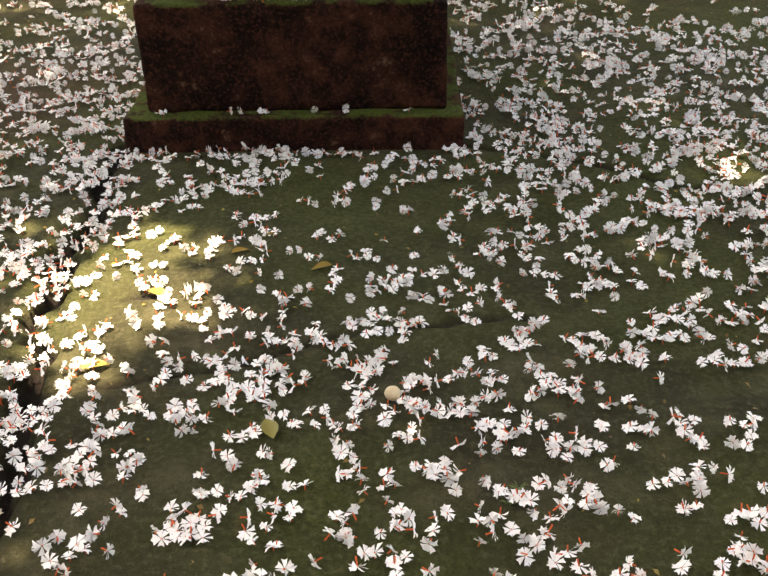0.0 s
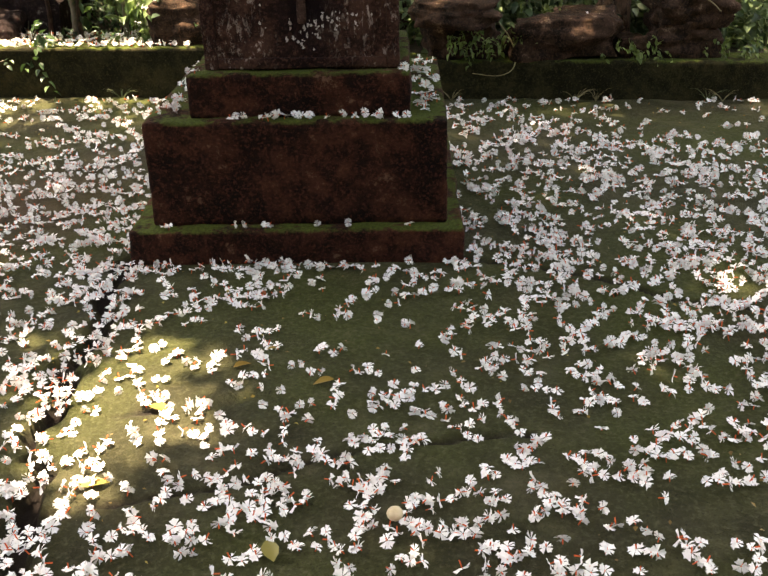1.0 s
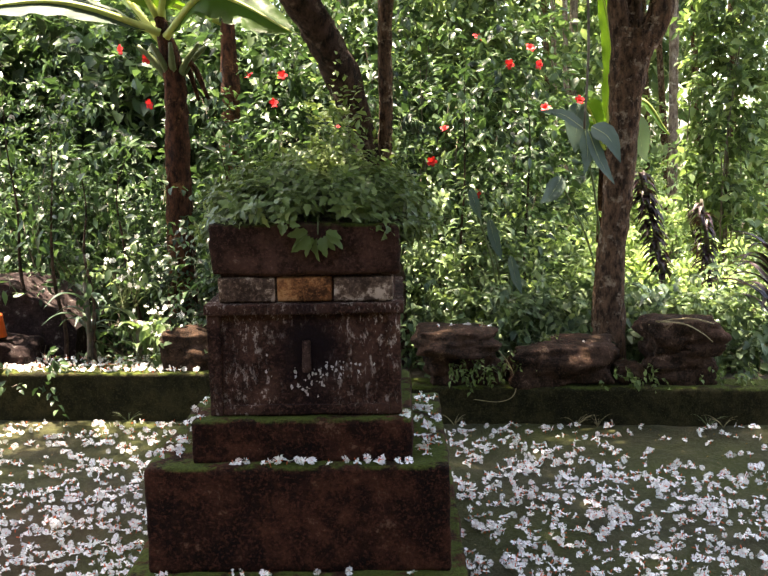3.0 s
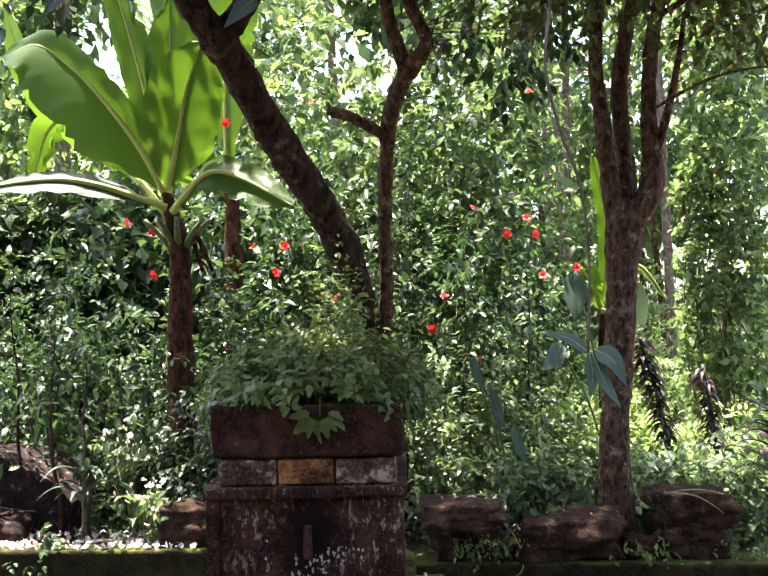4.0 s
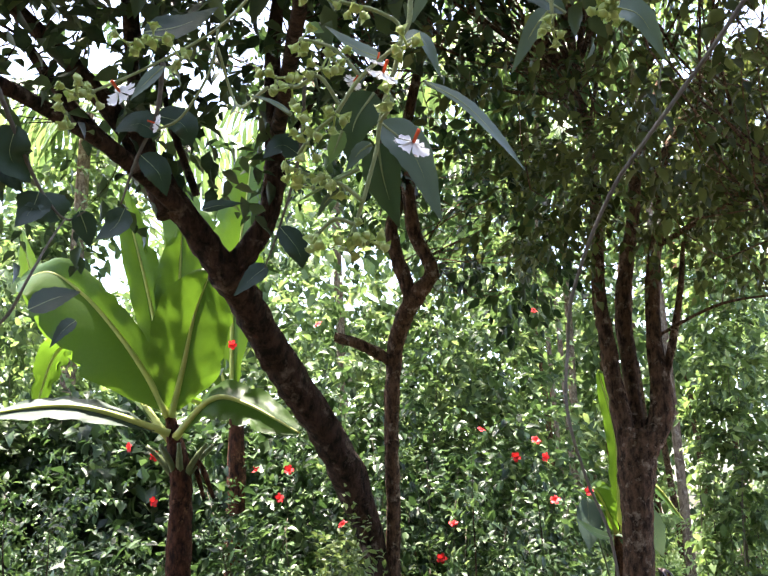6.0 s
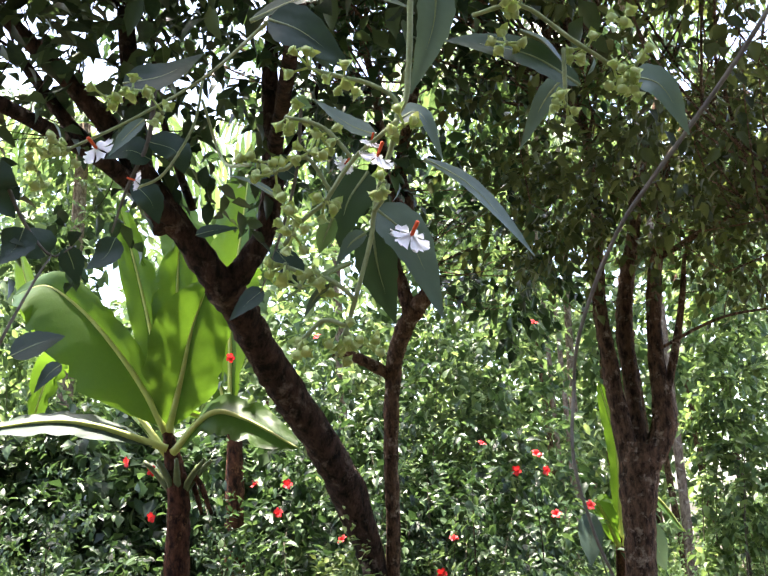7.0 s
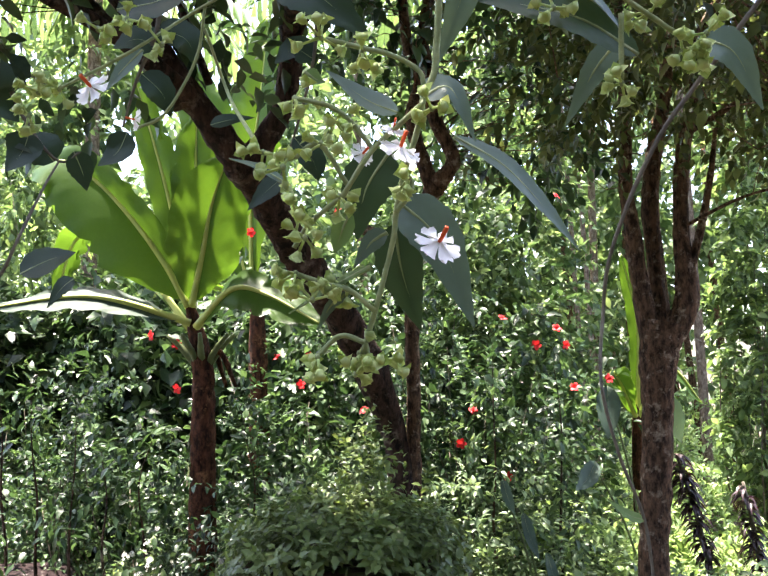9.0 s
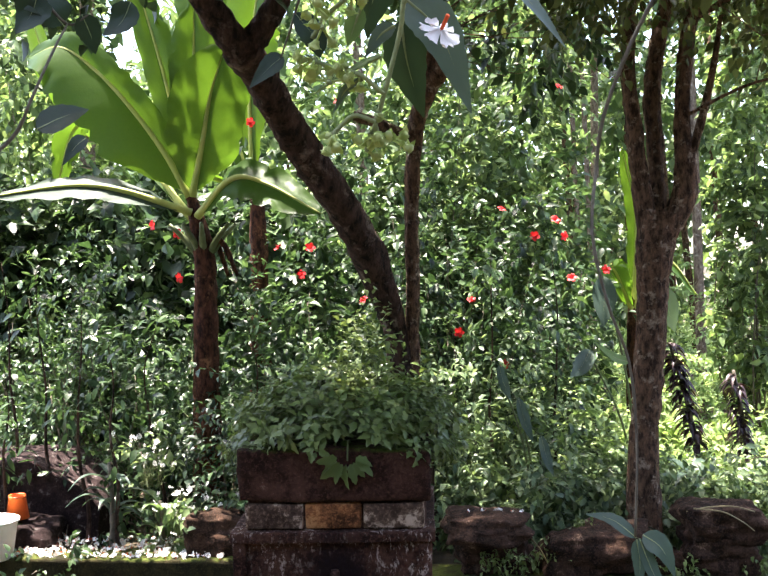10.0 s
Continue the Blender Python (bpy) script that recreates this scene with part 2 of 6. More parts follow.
M_WHITE_PLASTIC = plain_material("white_plastic", (0.62, 0.61, 0.58), (0.75, 0.74, 0.72), 8, 0.4, 0.1)
M_ORANGE_PLASTIC = plain_material("orange_plastic", (0.7, 0.11, 0.02), (0.8, 0.16, 0.03), 8, 0.4, 0.1)


# ---- building helpers ----
rng = np.random.default_rng(7)


def part(name, bm, mat, parent, label=""):
    me = bpy.data.meshes.new(name)
    bm.to_mesh(me)
    bm.free()
    me.materials.append(mat)
    ob = new(name, me)
    ob.parent = parent
    return tagged(ob, label)


def smooth(ob):
    ob.data.polygons.foreach_set("use_smooth", [True] * len(ob.data.polygons))
    return ob


def array_mesh(name, verts, tris, mat, shade=True):
    me = bpy.data.meshes.new(name)
    verts, tris = np.asarray(verts, np.float32), np.asarray(tris, np.int32)
    me.vertices.add(len(verts))
    me.vertices.foreach_set("co", verts.ravel())
    me.loops.add(tris.size)
    me.loops.foreach_set("vertex_index", tris.ravel())
    me.polygons.add(len(tris))
    me.polygons.foreach_set("loop_start", np.arange(0, tris.size, tris.shape[1], dtype=np.int32))
    me.polygons.foreach_set("use_smooth", np.full(len(tris), shade))
    me.update(calc_edges=True)
    me.materials.append(mat)
    return me


def empty(name, at, label, category, group="", kind=""):
    ob = new(name)
    ob.location = at
    ob.empty_display_size = 0.05
    return tagged(ob, label, category, group, kind)


def unit(v):
    return v / np.maximum(np.linalg.norm(v, axis=-1, keepdims=True), 1e-9)


def leaf_shape(width=0.42, fold=0.10, droop=0.15, rows=3, tooth=0.0):
    """One leaf, length 1 along +y, upper side +z: base, cross rows of three, tip."""
    v, f = [(0, 0, 0)], []
    for i in range(rows):
        s = (i + 1) / (rows + 1)
        w = width * math.sin(math.pi * s ** 0.8) * 0.5 * (1.0 if rows > 1 else 1.15)
        w *= 1 + tooth * (1 if i % 2 == 0 else -1)
        z = -droop * s * s
        v += [(-w, s, z + fold * w * 2), (0, s, z), (w, s, z + fold * w * 2)]
    v.append((0, 1, -droop))
    n = len(v) - 1
    f += [(0, 2, 1), (0, 3, 2)]
    for i in range(rows - 1):
        a, b = 1 + 3 * i, 4 + 3 * i
        f += [(a, a + 1, b + 1), (a, b + 1, b), (a + 1, a + 2, b + 2), (a + 1, b + 2, b + 1)]
    a = n - 3
    f += [(a, a + 1, n), (a + 1, a + 2, n)]
    return np.array(v, float), np.array(f, int)


SMALL_LEAF = leaf_shape(0.56, 0.2, 0.24, 1)
LEAF = leaf_shape(0.56, 0.22, 0.28, 2)
BRACT = leaf_shape(0.85, 0.25, 0.15, 2)
TOOTHED_LEAF = leaf_shape(0.54, 0.16, 0.3, 5, 0.22)
FINE_LEAF = leaf_shape(0.42, 0.10, 0.22, 4)
STRAP_LEAF = leaf_shape(0.13, 0.3, 0.5, 4)


def place_leaves(shape, at, along, up, size):
    """Copies of a leaf shape joined into vertex and triangle arrays."""
    v, f = shape
    y = unit(along)
    x = unit(np.cross(y, up))
    z = np.cross(x, y)
    size = np.asarray(size).reshape(-1, 1, 1)
    vs = at[:, None, :] + size * (v[None, :, 0:1] * x[:, None] + v[None, :, 1:2] * y[:, None] + v[None, :, 2:3] * z[:, None])
    fs = f[None] + (np.arange(len(at)) * len(v))[:, None, None]
    return vs.reshape(-1, 3), fs.reshape(-1, 3)


def sprays(centres, outward, per=7, length=0.16, size=0.05, shape=LEAF, hang=0.3, spread=0.8, r=rng):
    """Leafy twigs: leaves set alternately along short drooping shoots."""
    n = len(centres)
    d = unit(outward + r.normal(0, 0.55, (n, 3)))
    s = np.linspace(0.1, 1, per)[None, :, None]
    drop = np.zeros((n, per, 3))
    drop[:, :, 2] = -(s[..., 0] ** 2) * hang * length
    at = centres[:, None] + d[:, None] * s * length * r.uniform(0.7, 1.3, (n, 1, 1)) + drop
    side = unit(np.cross(d, r.normal(0, 1, (n, 3))))
    sign = np.where(np.arange(per) % 2 == 0, 1.0, -1.0)[None, :, None]
    along = d[:, None] * 0.7 + side[:, None] * sign * spread + r.normal(0, 0.25, (n, per, 3))
    along[:, :, 2] -= hang
    up = np.array((0, 0, 1.0)) + r.normal(0, 0.45, (n, per, 3))
    sz = size * r.uniform(0.6, 1.25, n * per)
    return place_leaves(shape, at.reshape(-1, 3), along.reshape(-1, 3), up.reshape(-1, 3), sz)


def tube_arrays(points, radii, sides=8, lump=0.0, seed=0):
    p = np.asarray(points, float)
    t = unit(np.gradient(p, axis=0))
    ref = np.where(np.abs(t[:, 2:3]) > 0.9, np.array([[1.0, 0, 0]]), np.array([[0, 0, 1.0]]))
    u = unit(np.cross(t, ref))
    for i in range(1, len(u)):
        w = u[i - 1] - t[i] * np.dot(u[i - 1], t[i])
        u[i] = w / max(np.linalg.norm(w), 1e-9)
    w = np.cross(t, u)
    a = np.linspace(0, 2 * math.pi, sides, endpoint=False)
    rad = np.asarray(radii, float)[:, None] * np.ones((1, sides))
    if lump:
        rad = rad * (1 + lump * np.random.default_rng(seed).normal(0, 1, rad.shape))
    v = p[:, None] + rad[..., None] * (np.cos(a)[None, :, None] * u[:, None] + np.sin(a)[None, :, None] * w[:, None])
    n, f = len(p), []
    for i in range(n - 1):
        for j in range(sides):
            q, k = (j + 1) % sides, i * sides
            f += [(k + j, k + q, k + sides + q), (k + j, k + sides + q, k + sides + j)]
    v = np.vstack([v.reshape(-1, 3), p[:1], p[-1:]])
    for j in range(sides):
        q = (j + 1) % sides
        f += [(n * sides, q, j), (n * sides + 1, (n - 1) * sides + j, (n - 1) * sides + q)]
    return v, np.array(f)


def curve_through(points, steps=6):
    """Catmull-Rom points through (x, y, z, radius) rows."""
    p = np.array(points, float)
    p = np.vstack([2 * p[0] - p[1], p, 2 * p[-1] - p[-2]])
    out = []
    for i in range(1, len(p) - 2):
        for s in np.arange(steps) / steps:
            a, b, c, d = p[i - 1:i + 3]
            out.append(0.5 * (2 * b + (c - a) * s + (2 * a - 5 * b + 4 * c - d) * s * s + (3 * b - a - 3 * c + d) * s ** 3))
    out.append(p[-2])
    return np.array(out)


def limb(points, sides=10, lump=0.05, steps=6, seed=0):
    c = curve_through(points, steps)
    return tube_arrays(c[:, :3], np.maximum(c[:, 3], 0.0008), sides, lump, seed)


def join(pieces):
    vs, fs, k = [], [], 0
    for v, f in pieces:
        vs.append(v)
        fs.append(f + k)
        k += len(v)
    return np.vstack(vs), np.vstack(fs)


def mesh_part(name, arrays, mat, parent, label="", shade=True):
    ob = new(name, array_mesh(name, *arrays, mat, shade))
    if name in ("foliage", "stemwork", "twigwork"):
        tagged(ob, kind="stuff")
    ob.parent = parent
    ob.matrix_parent_inverse = Matrix.Translation(-Vector(parent.location)) if parent else Matrix()
    return tagged(ob, label)


def rough_block(x0, x1, y0, y1, z0, z1, cuts=10, bevel=0.012, rough=0.004, seed=0, taper=0.0):
    """A masonry block with worn, uneven edges."""
    bm = bmesh.new()
    bmesh.ops.create_cube(bm, size=1.0)
    bmesh.ops.scale(bm, vec=(x1 - x0, y1 - y0, z1 - z0), verts=bm.verts)
    bmesh.ops.bevel(bm, geom=bm.edges[:], offset=bevel, segments=2, affect="EDGES", profile=0.6)
    long = [e for e in bm.edges if e.calc_length() > 0.08]
    bmesh.ops.subdivide_edges(bm, edges=long, cuts=cuts, use_grid_fill=True)
    off = Vector((seed * 3.7, seed * 1.3, 0))
    for v in bm.verts:
        if taper:
            k = 1 - taper * (v.co.z / (z1 - z0) + 0.5)
            v.co.x *= k
            v.co.y *= k
        v.co += v.normal * rough * (noise.noise(v.co * 9 + off) + 0.6 * noise.noise(v.co * 31 + off))
        v.co += Vector(((x0 + x1) / 2, (y0 + y1) / 2, (z0 + z1) / 2))
    return bm


# ---- the floor ----
CRACK_WIDE = [(-0.44, 0.02), (-0.45, -0.16), (-0.42, -0.28), (-0.40, -0.40), (-0.44, -0.52), (-0.40, -0.62), (-0.42, -0.76), (-0.37, -0.86), (-0.35, -1.0), (-0.31, -1.15), (-0.30, -1.5), (-0.33, -2.6)]
CRACK_RIGHT = [(0.43, 0.025), (0.536, -0.006), (0.63, -0.038), (0.72, -0.083), (0.803, -0.14), (0.858, -0.198), (0.917, -0.232), (1.2, -0.3), (1.7, -0.35)]
CRACK_FINE = [(-0.36, -0.98), (-0.2, -0.95), (-0.04, -0.91), (0.03, -0.88), (0.10, -0.84), (0.16, -0.82), (0.3, -0.79), (0.5, -0.77)]


def line_distance(x, y, line, wobble):
    best = np.full(x.shape, 9.0)
    for (ax, ay), (bx, by) in zip(line, line[1:]):
        dx, dy = bx - ax, by - ay
        s = np.clip(((x - ax) * dx + (y - ay) * dy) / (dx * dx + dy * dy), 0, 1)
        best = np.minimum(best, np.hypot(x - ax - s * dx, y - ay - s * dy))
    return np.maximum(best + wobble, 0)


def curb_line(x):
    return 1.665 - 0.066 * x


def build_floor():
    """The cracked concrete floor in front of the curb, dipping and rising by a few millimetres."""
    step = 0.0105
    xs, ys = np.arange(-2.0, 2.4, step), np.arange(-2.9, 1.82, step)
    x, y = np.meshgrid(xs, ys)
    r = np.random.default_rng(3)

    def lumps(cells, amount):
        g = r.normal(0, 1, (cells + 2, cells + 2))
        u, v = (x - xs[0]) / (xs[-1] - xs[0]) * cells, (y - ys[0]) / (ys[-1] - ys[0]) * cells
        i, j = u.astype(int), v.astype(int)
        a, b = u - i, v - j
        a, b = a * a * (3 - 2 * a), b * b * (3 - 2 * b)
        return amount * ((g[j, i] * (1 - a) + g[j, i + 1] * a) * (1 - b) + (g[j + 1, i] * (1 - a) + g[j + 1, i + 1] * a) * b)

    z = lumps(9, 0.004) + lumps(40, 0.0018) + lumps(150, 0.0009)
    near = np.exp(-np.maximum(0, np.maximum(np.abs(x) - 0.44, np.maximum(-y, y - 0.9))) / 0.05)
    z = z * (1 - near) - 0.002
    wide = line_distance(x, y, CRACK_WIDE, lumps(180, 0.006) + lumps(90, 0.006) + lumps(40, 0.006))
    right = line_distance(x, y, CRACK_RIGHT, lumps(150, 0.0025))
    fine = line_distance(x, y, CRACK_FINE, lumps(150, 0.002))
    soil = np.maximum.reduce([np.clip(1 - (wide - 0.018) / 0.012, 0, 1), np.clip(1 - (right - 0.006) / 0.006, 0, 1), 0.95 * np.clip(1 - (fine - 0.002) / 0.007, 0, 1)])
    z -= 0.036 * np.clip(1 - (wide - 0.014) / 0.012, 0, 1) + 0.016 * np.clip(1 - right / 0.012, 0, 1) + 0.012 * np.clip(1 - fine / 0.008, 0, 1)
    pit = np.hypot((x + 0.21) / 0.05, (y + 0.675 - 0.3 * (x + 0.21)) / 0.016) + lumps(150, 0.3)
    z -= 0.007 * np.clip(1.3 - pit, 0, 1)
    soil = np.maximum(soil, np.clip(1.25 - pit, 0, 1))
    stain = np.clip(1 - np.hypot((x + 0.9) / 0.45, (y - 0.45) / 0.5) + lumps(40, 0.15), 0, 1) * 0.7
    n, m = x.shape[1], x.shape[0]
    idx = np.arange(n * m).reshape(m, n)
    quads = np.stack([idx[:-1, :-1], idx[:-1, 1:], idx[1:, 1:], idx[1:, :-1]], -1).reshape(-1, 4)
    me = array_mesh("floor", np.stack([x, y, z], -1).reshape(-1, 3), quads, M_FLOOR)
    for name, values in (("soil", soil), ("stain", stain)):
        a = me.attributes.new(name, "FLOAT", "POINT")
        a.data.foreach_set("value", values.astype(np.float32).ravel())
    return tagged(new("floor", me), "cracked mossy grey-green concrete floor strewn with flowers", "floor", kind="structure")


build_floor()
bm = bmesh.new()
for v in ((-600, -600), (600, -600), (600, 600), (-600, 600)):
    bm.verts.new((*v, -0.06))
bm.faces.new(bm.verts)
part("ground", bm, M_SOIL, None)
tagged(bpy.data.objects["ground"], "dark earth covered with leaf litter", "ground", kind="structure")


def build_bed():
    """Raised soil behind the curb, rising into the garden."""
    bm = bmesh.new()
    bmesh.ops.create_grid(bm, x_segments=90, y_segments=90, size=1.0)
    for v in bm.verts:
        x, y = v.co.x * 7, 8.3 + v.co.y * 6.5
        v.co = Vector((x, y, 0.12 + 0.05 * noise.noise(Vector((x, y, 0)) * 1.5) + 0.02 * noise.noise(Vector((x, y, 3)) * 7)))
    ob = smooth(part("garden_bed", bm, M_SOIL, None))
    return tagged(ob, "dark garden soil with rotting leaf litter", "soil", kind="structure")


build_bed()


def build_curb(name, x0, x1, h, label, seed):
    bm = rough_block(x0, x1, -0.09, 0.09, -0.03, h, 14, 0.014, 0.006, seed)
    for v in bm.verts:
        v.co.y += curb_line(v.co.x) + 0.09
    ob = smooth(part(name, bm, M_CURB, None))
    return tagged(ob, label, "curb", kind="structure")


build_curb("curb_left", -2.6, -0.45, 0.205, "low dark plastered curb with a mossy top and fallen petals", 1)
build_curb("curb_right", -0.45, 3.0, 0.15, "low black mossy plastered curb under rough stones", 2)


# ---- the pedestal ----
def build_pedestal():
    ped = empty("altar_pedestal", (0, 0.42, 0), "stepped old masonry altar pedestal with moss and overgrown top", "pedestal")

    def add(name, bm, mat, label):
        ob = part(name, bm, mat, ped, label)
        ob.matrix_parent_inverse = Matrix.Translation((0, -0.42, 0))
        return smooth(ob)

    add("plinth", rough_block(-0.425, 0.425, 0, 0.85, -0.02, 0.088, 14, 0.01, 0.006, 3), M_DARK, "low dark plinth edged with moss")
    add("lower_block", rough_block(-0.368, 0.384, 0.045, 0.77, 0.085, 0.356, 14, 0.012, 0.005, 4), M_DARK, "dark brown plastered block with mossy top")
    add("step", rough_block(-0.255, 0.293, 0.087, 0.66, 0.353, 0.462, 12, 0.01, 0.005, 5), M_DARK, "dark plastered step")
    body = add("shaft", rough_block(-0.208, 0.262, 0.138, 0.60, 0.459, 0.735, 14, 0.008, 0.005, 6), M_FLAKY, "shaft of stained plaster flaking white")
    for nm, b in (("left_border", (-0.213, -0.18, 0.126, 0.16, 0.465, 0.735)), ("right_border", (0.236, 0.267, 0.126, 0.16, 0.465, 0.735)),
                  ("bottom_border", (-0.18, 0.236, 0.127, 0.16, 0.465, 0.492)), ("cornice", (-0.22, 0.275, 0.118, 0.61, 0.722, 0.748))):
        o = rough_block(*b, 8, 0.004, 0.003, 7)
        ob = part(nm.replace("left_", "").replace("right_", "").replace("bottom_", ""), o, M_FLAKY, ped)
        ob.matrix_parent_inverse = Matrix.Translation((0, -0.42, 0))
        smooth(ob)
    # chips of lime plaster still clinging below the sooty lamp place
    r = np.random.default_rng(12)
    for _ in range(64):
        x = 0.05 + r.normal(0, 0.055)
        z, k = 0.555 + 0.3 * abs(x - 0.045) + r.normal(0, 0.022), r.uniform(0.001, 0.0048)
        if not -0.17 < x < 0.22:
            continue
        bm = bmesh.new()
        n = int(r.integers(7, 12))
        ring = [(x + k * r.uniform(0.3, 1.3) * math.cos(6.283 * j / n), z + k * r.uniform(0.3, 1.9) * math.sin(6.283 * j / n)) for j in range(n)]
        back = [bm.verts.new((q, 0.139, w)) for q, w in ring]
        front = [bm.verts.new((x + (q - x) * 0.85, 0.1355, z + (w - z) * 0.85)) for q, w in ring]
        bm.faces.new(front[::-1])
        for j in range(n):
            i = (j + 1) % n
            bm.faces.new((back[j], front[j], front[i], back[i]))
        bmesh.ops.recalc_face_normals(bm, faces=bm.faces)
        ob = part("plaster_chip", bm, M_CHIP, ped)
        ob.matrix_parent_inverse = Matrix.Translation((0, -0.42, 0))
    add("wick_stub", rough_block(0.022, 0.042, 0.122, 0.137, 0.575, 0.655, 3, 0.005, 0.003, 9), M_BRICK_DARK, "worn finger of plaster in the sooty niche")
    add("brick_bed", rough_block(-0.178, 0.246, 0.15, 0.585, 0.744, 0.82, 8, 0.006, 0.003, 10), M_BRICK_DARK, "")
    xs = [(-0.183, -0.043, M_BRICK_MIX), (-0.037, 0.098, M_BRICK_ORANGE), (0.104, 0.25, M_BRICK_MIX)]
    for j, (a, b, mat) in enumerate(xs):
        add("brick", rough_block(a, b, 0.137 + 0.003 * (j % 2), 0.22, 0.75, 0.812, 3, 0.006, 0.003, 11 + j), mat, "")
    for j in range(4):
        for side, x in ((0, -0.186), (1, 0.166)):
            add("brick", rough_block(x, x + 0.088, 0.225 + 0.09 * j, 0.308 + 0.09 * j, 0.75, 0.812, 3, 0.006, 0.003, 20 + j), M_BRICK_DARK, "")
    add("top_block", rough_block(-0.198, 0.266, 0.13, 0.62, 0.817, 0.945, 12, 0.012, 0.008, 8), M_TOP, "eroded dark laterite top block")
    return ped


M_CHIP = plain_material("lime_plaster", (0.3, 0.25, 0.22), (0.6, 0.54, 0.5), 60, 0.9)
build_pedestal()


def tapered_twigs(base, tips, r0, r=rng, sides=4, bend=0.12):
    pieces = []
    for t in tips:
        b, t = np.asarray(base(), float), np.asarray(t, float)
        s = np.linspace(0, 1, 6)[:, None]
        off = r.normal(0, 1, 3) * np.linalg.norm(t - b) * bend
        p = b + (t - b) * s + np.sin(s * math.pi) * off
        pieces.append(tube_arrays(p, r0 * (1 - 0.8 * s[:, 0]), sides))
    return join(pieces)


def rosettes(centres, outward, per, size, r, shape=None):
    """Shoot tips: toothed leaves spread round a short axis and drooping at the ends."""
    n = len(centres)
    d = unit(outward * 0.8 + np.array((0, 0, 0.55)) + r.normal(0, 0.3, (n, 3)))
    a = unit(np.cross(d, r.normal(0, 1, (n, 3))))
    b = np.cross(d, a)
    turn = (np.arange(per) * 2.4)[None, :, None] + r.uniform(0, 6.28, (n, 1, 1))
    ring = np.cos(turn) * a[:, None] + np.sin(turn) * b[:, None]
    s = np.linspace(0, 1, per)[None, :, None]
    at = centres[:, None] + d[:, None] * (s - 0.8) * size * 1.1 + ring * size * 0.12
    along = ring * (1.15 - 0.6 * s) + d[:, None] * (0.15 + 0.5 * s) + r.normal(0, 0.15, (n, per, 3)) - np.array((0, 0, 0.22))
    sz = size * (1.15 - 0.5 * s[..., 0]) * r.uniform(0.65, 1.25, (n, per))
    return place_leaves(shape or TOOTHED_LEAF, at.reshape(-1, 3), along.reshape(-1, 3), (d[:, None] + r.normal(0, 0.2, (n, per, 3))).reshape(-1, 3), sz.ravel())


def build_herbs():
    """The mound of herbs that grows on the pedestal's top."""
    r = np.random.default_rng(21)
    herb = empty("herb_mound", (0.03, 0.37, 0.94), "bushy green herbs overgrowing the pedestal top", "plant")
    n = 760
    u = unit(r.normal(0, 1, (n, 3)))
    u[:, 2] = np.abs(u[:, 2])
    rad = r.uniform(0.45, 1.0, (n, 1)) ** 0.5
    c = np.array((0.05, 0.36, 0.93)) + u * rad * np.array((0.34, 0.30, 0.20))
    low = u[:, 2] < 0.3
    c[low, 2] -= r.uniform(0.0, 0.05, low.sum())
    keep = ~((np.abs(c[:, 0] - 0.03) < 0.21) & (c[:, 2] < 0.955))
    c, u = c[keep], u[keep]
    mesh_part("foliage", rosettes(c, u, 8, 0.031, r), M_LEAF_MOUND, herb)
    mesh_part("stemwork", tapered_twigs(lambda: (0.03 + r.uniform(-0.15, 0.15), 0.36 + r.uniform(-0.15, 0.15), 0.93), c[:170], 0.0025, r), M_STEM, herb)
    k = 80
    spikes = np.stack([r.normal(0.1, 0.1, k), r.uniform(0.2, 0.5, k), r.uniform(1.06, 1.32, k)], -1)
    spikes[:, 2] -= 1.4 * np.abs(spikes[:, 0] - 0.1)
    spikes = spikes[spikes[:, 2] > 1.03]
    k = len(spikes)
    mesh_part("foliage", sprays(spikes - np.array((0, 0, 0.05)), np.tile((0.0, 0, 2.2), (k, 1)), 9, 0.13, 0.024, LEAF, 0.25, 0.7, r), M_LEAF_MOUND, herb)
    mesh_part("stemwork", tapered_twigs(lambda: (0.1 + r.uniform(-0.1, 0.1), 0.34 + r.uniform(-0.1, 0.1), 0.95), spikes, 0.002, r, 4, 0.06), M_STEM, herb)
    # one larger leafy shoot that hangs over the front edge
    tip = np.array([(0.06 + 0.09 * math.cos(a), 0.10, 0.905 + 0.05 * math.sin(a)) for a in (2.9, 3.5, 3.9, 4.3, 4.7, 5.1, 5.5, 6.0, 6.5)])
    at = np.repeat(np.array([[0.07, 0.12, 0.93]]), 9, 0) + (tip - np.array((0.07, 0.12, 0.93))) * 0.25
    al = tip - np.array((0.07, 0.13, 0.935))
    shoot = mesh_part("hanging_shoot", limb([(0.07, 0.2, 0.95, 0.003), (0.07, 0.14, 0.96, 0.0025), (0.07, 0.115, 0.92, 0.002)], 5, 0.0, 4), M_STEM, herb)
    for k in range(9):
        ob = new("leaf", array_mesh("leaf", *place_leaves(TOOTHED_LEAF, at[k:k + 1], al[k:k + 1], np.array([[0, -0.7, 0.8]]) + r.normal(0, 0.4, (1, 3)), r.uniform(0.04, 0.066, 1)), M_LEAF_MOUND))
        ob.parent = shoot
    return herb


build_herbs()


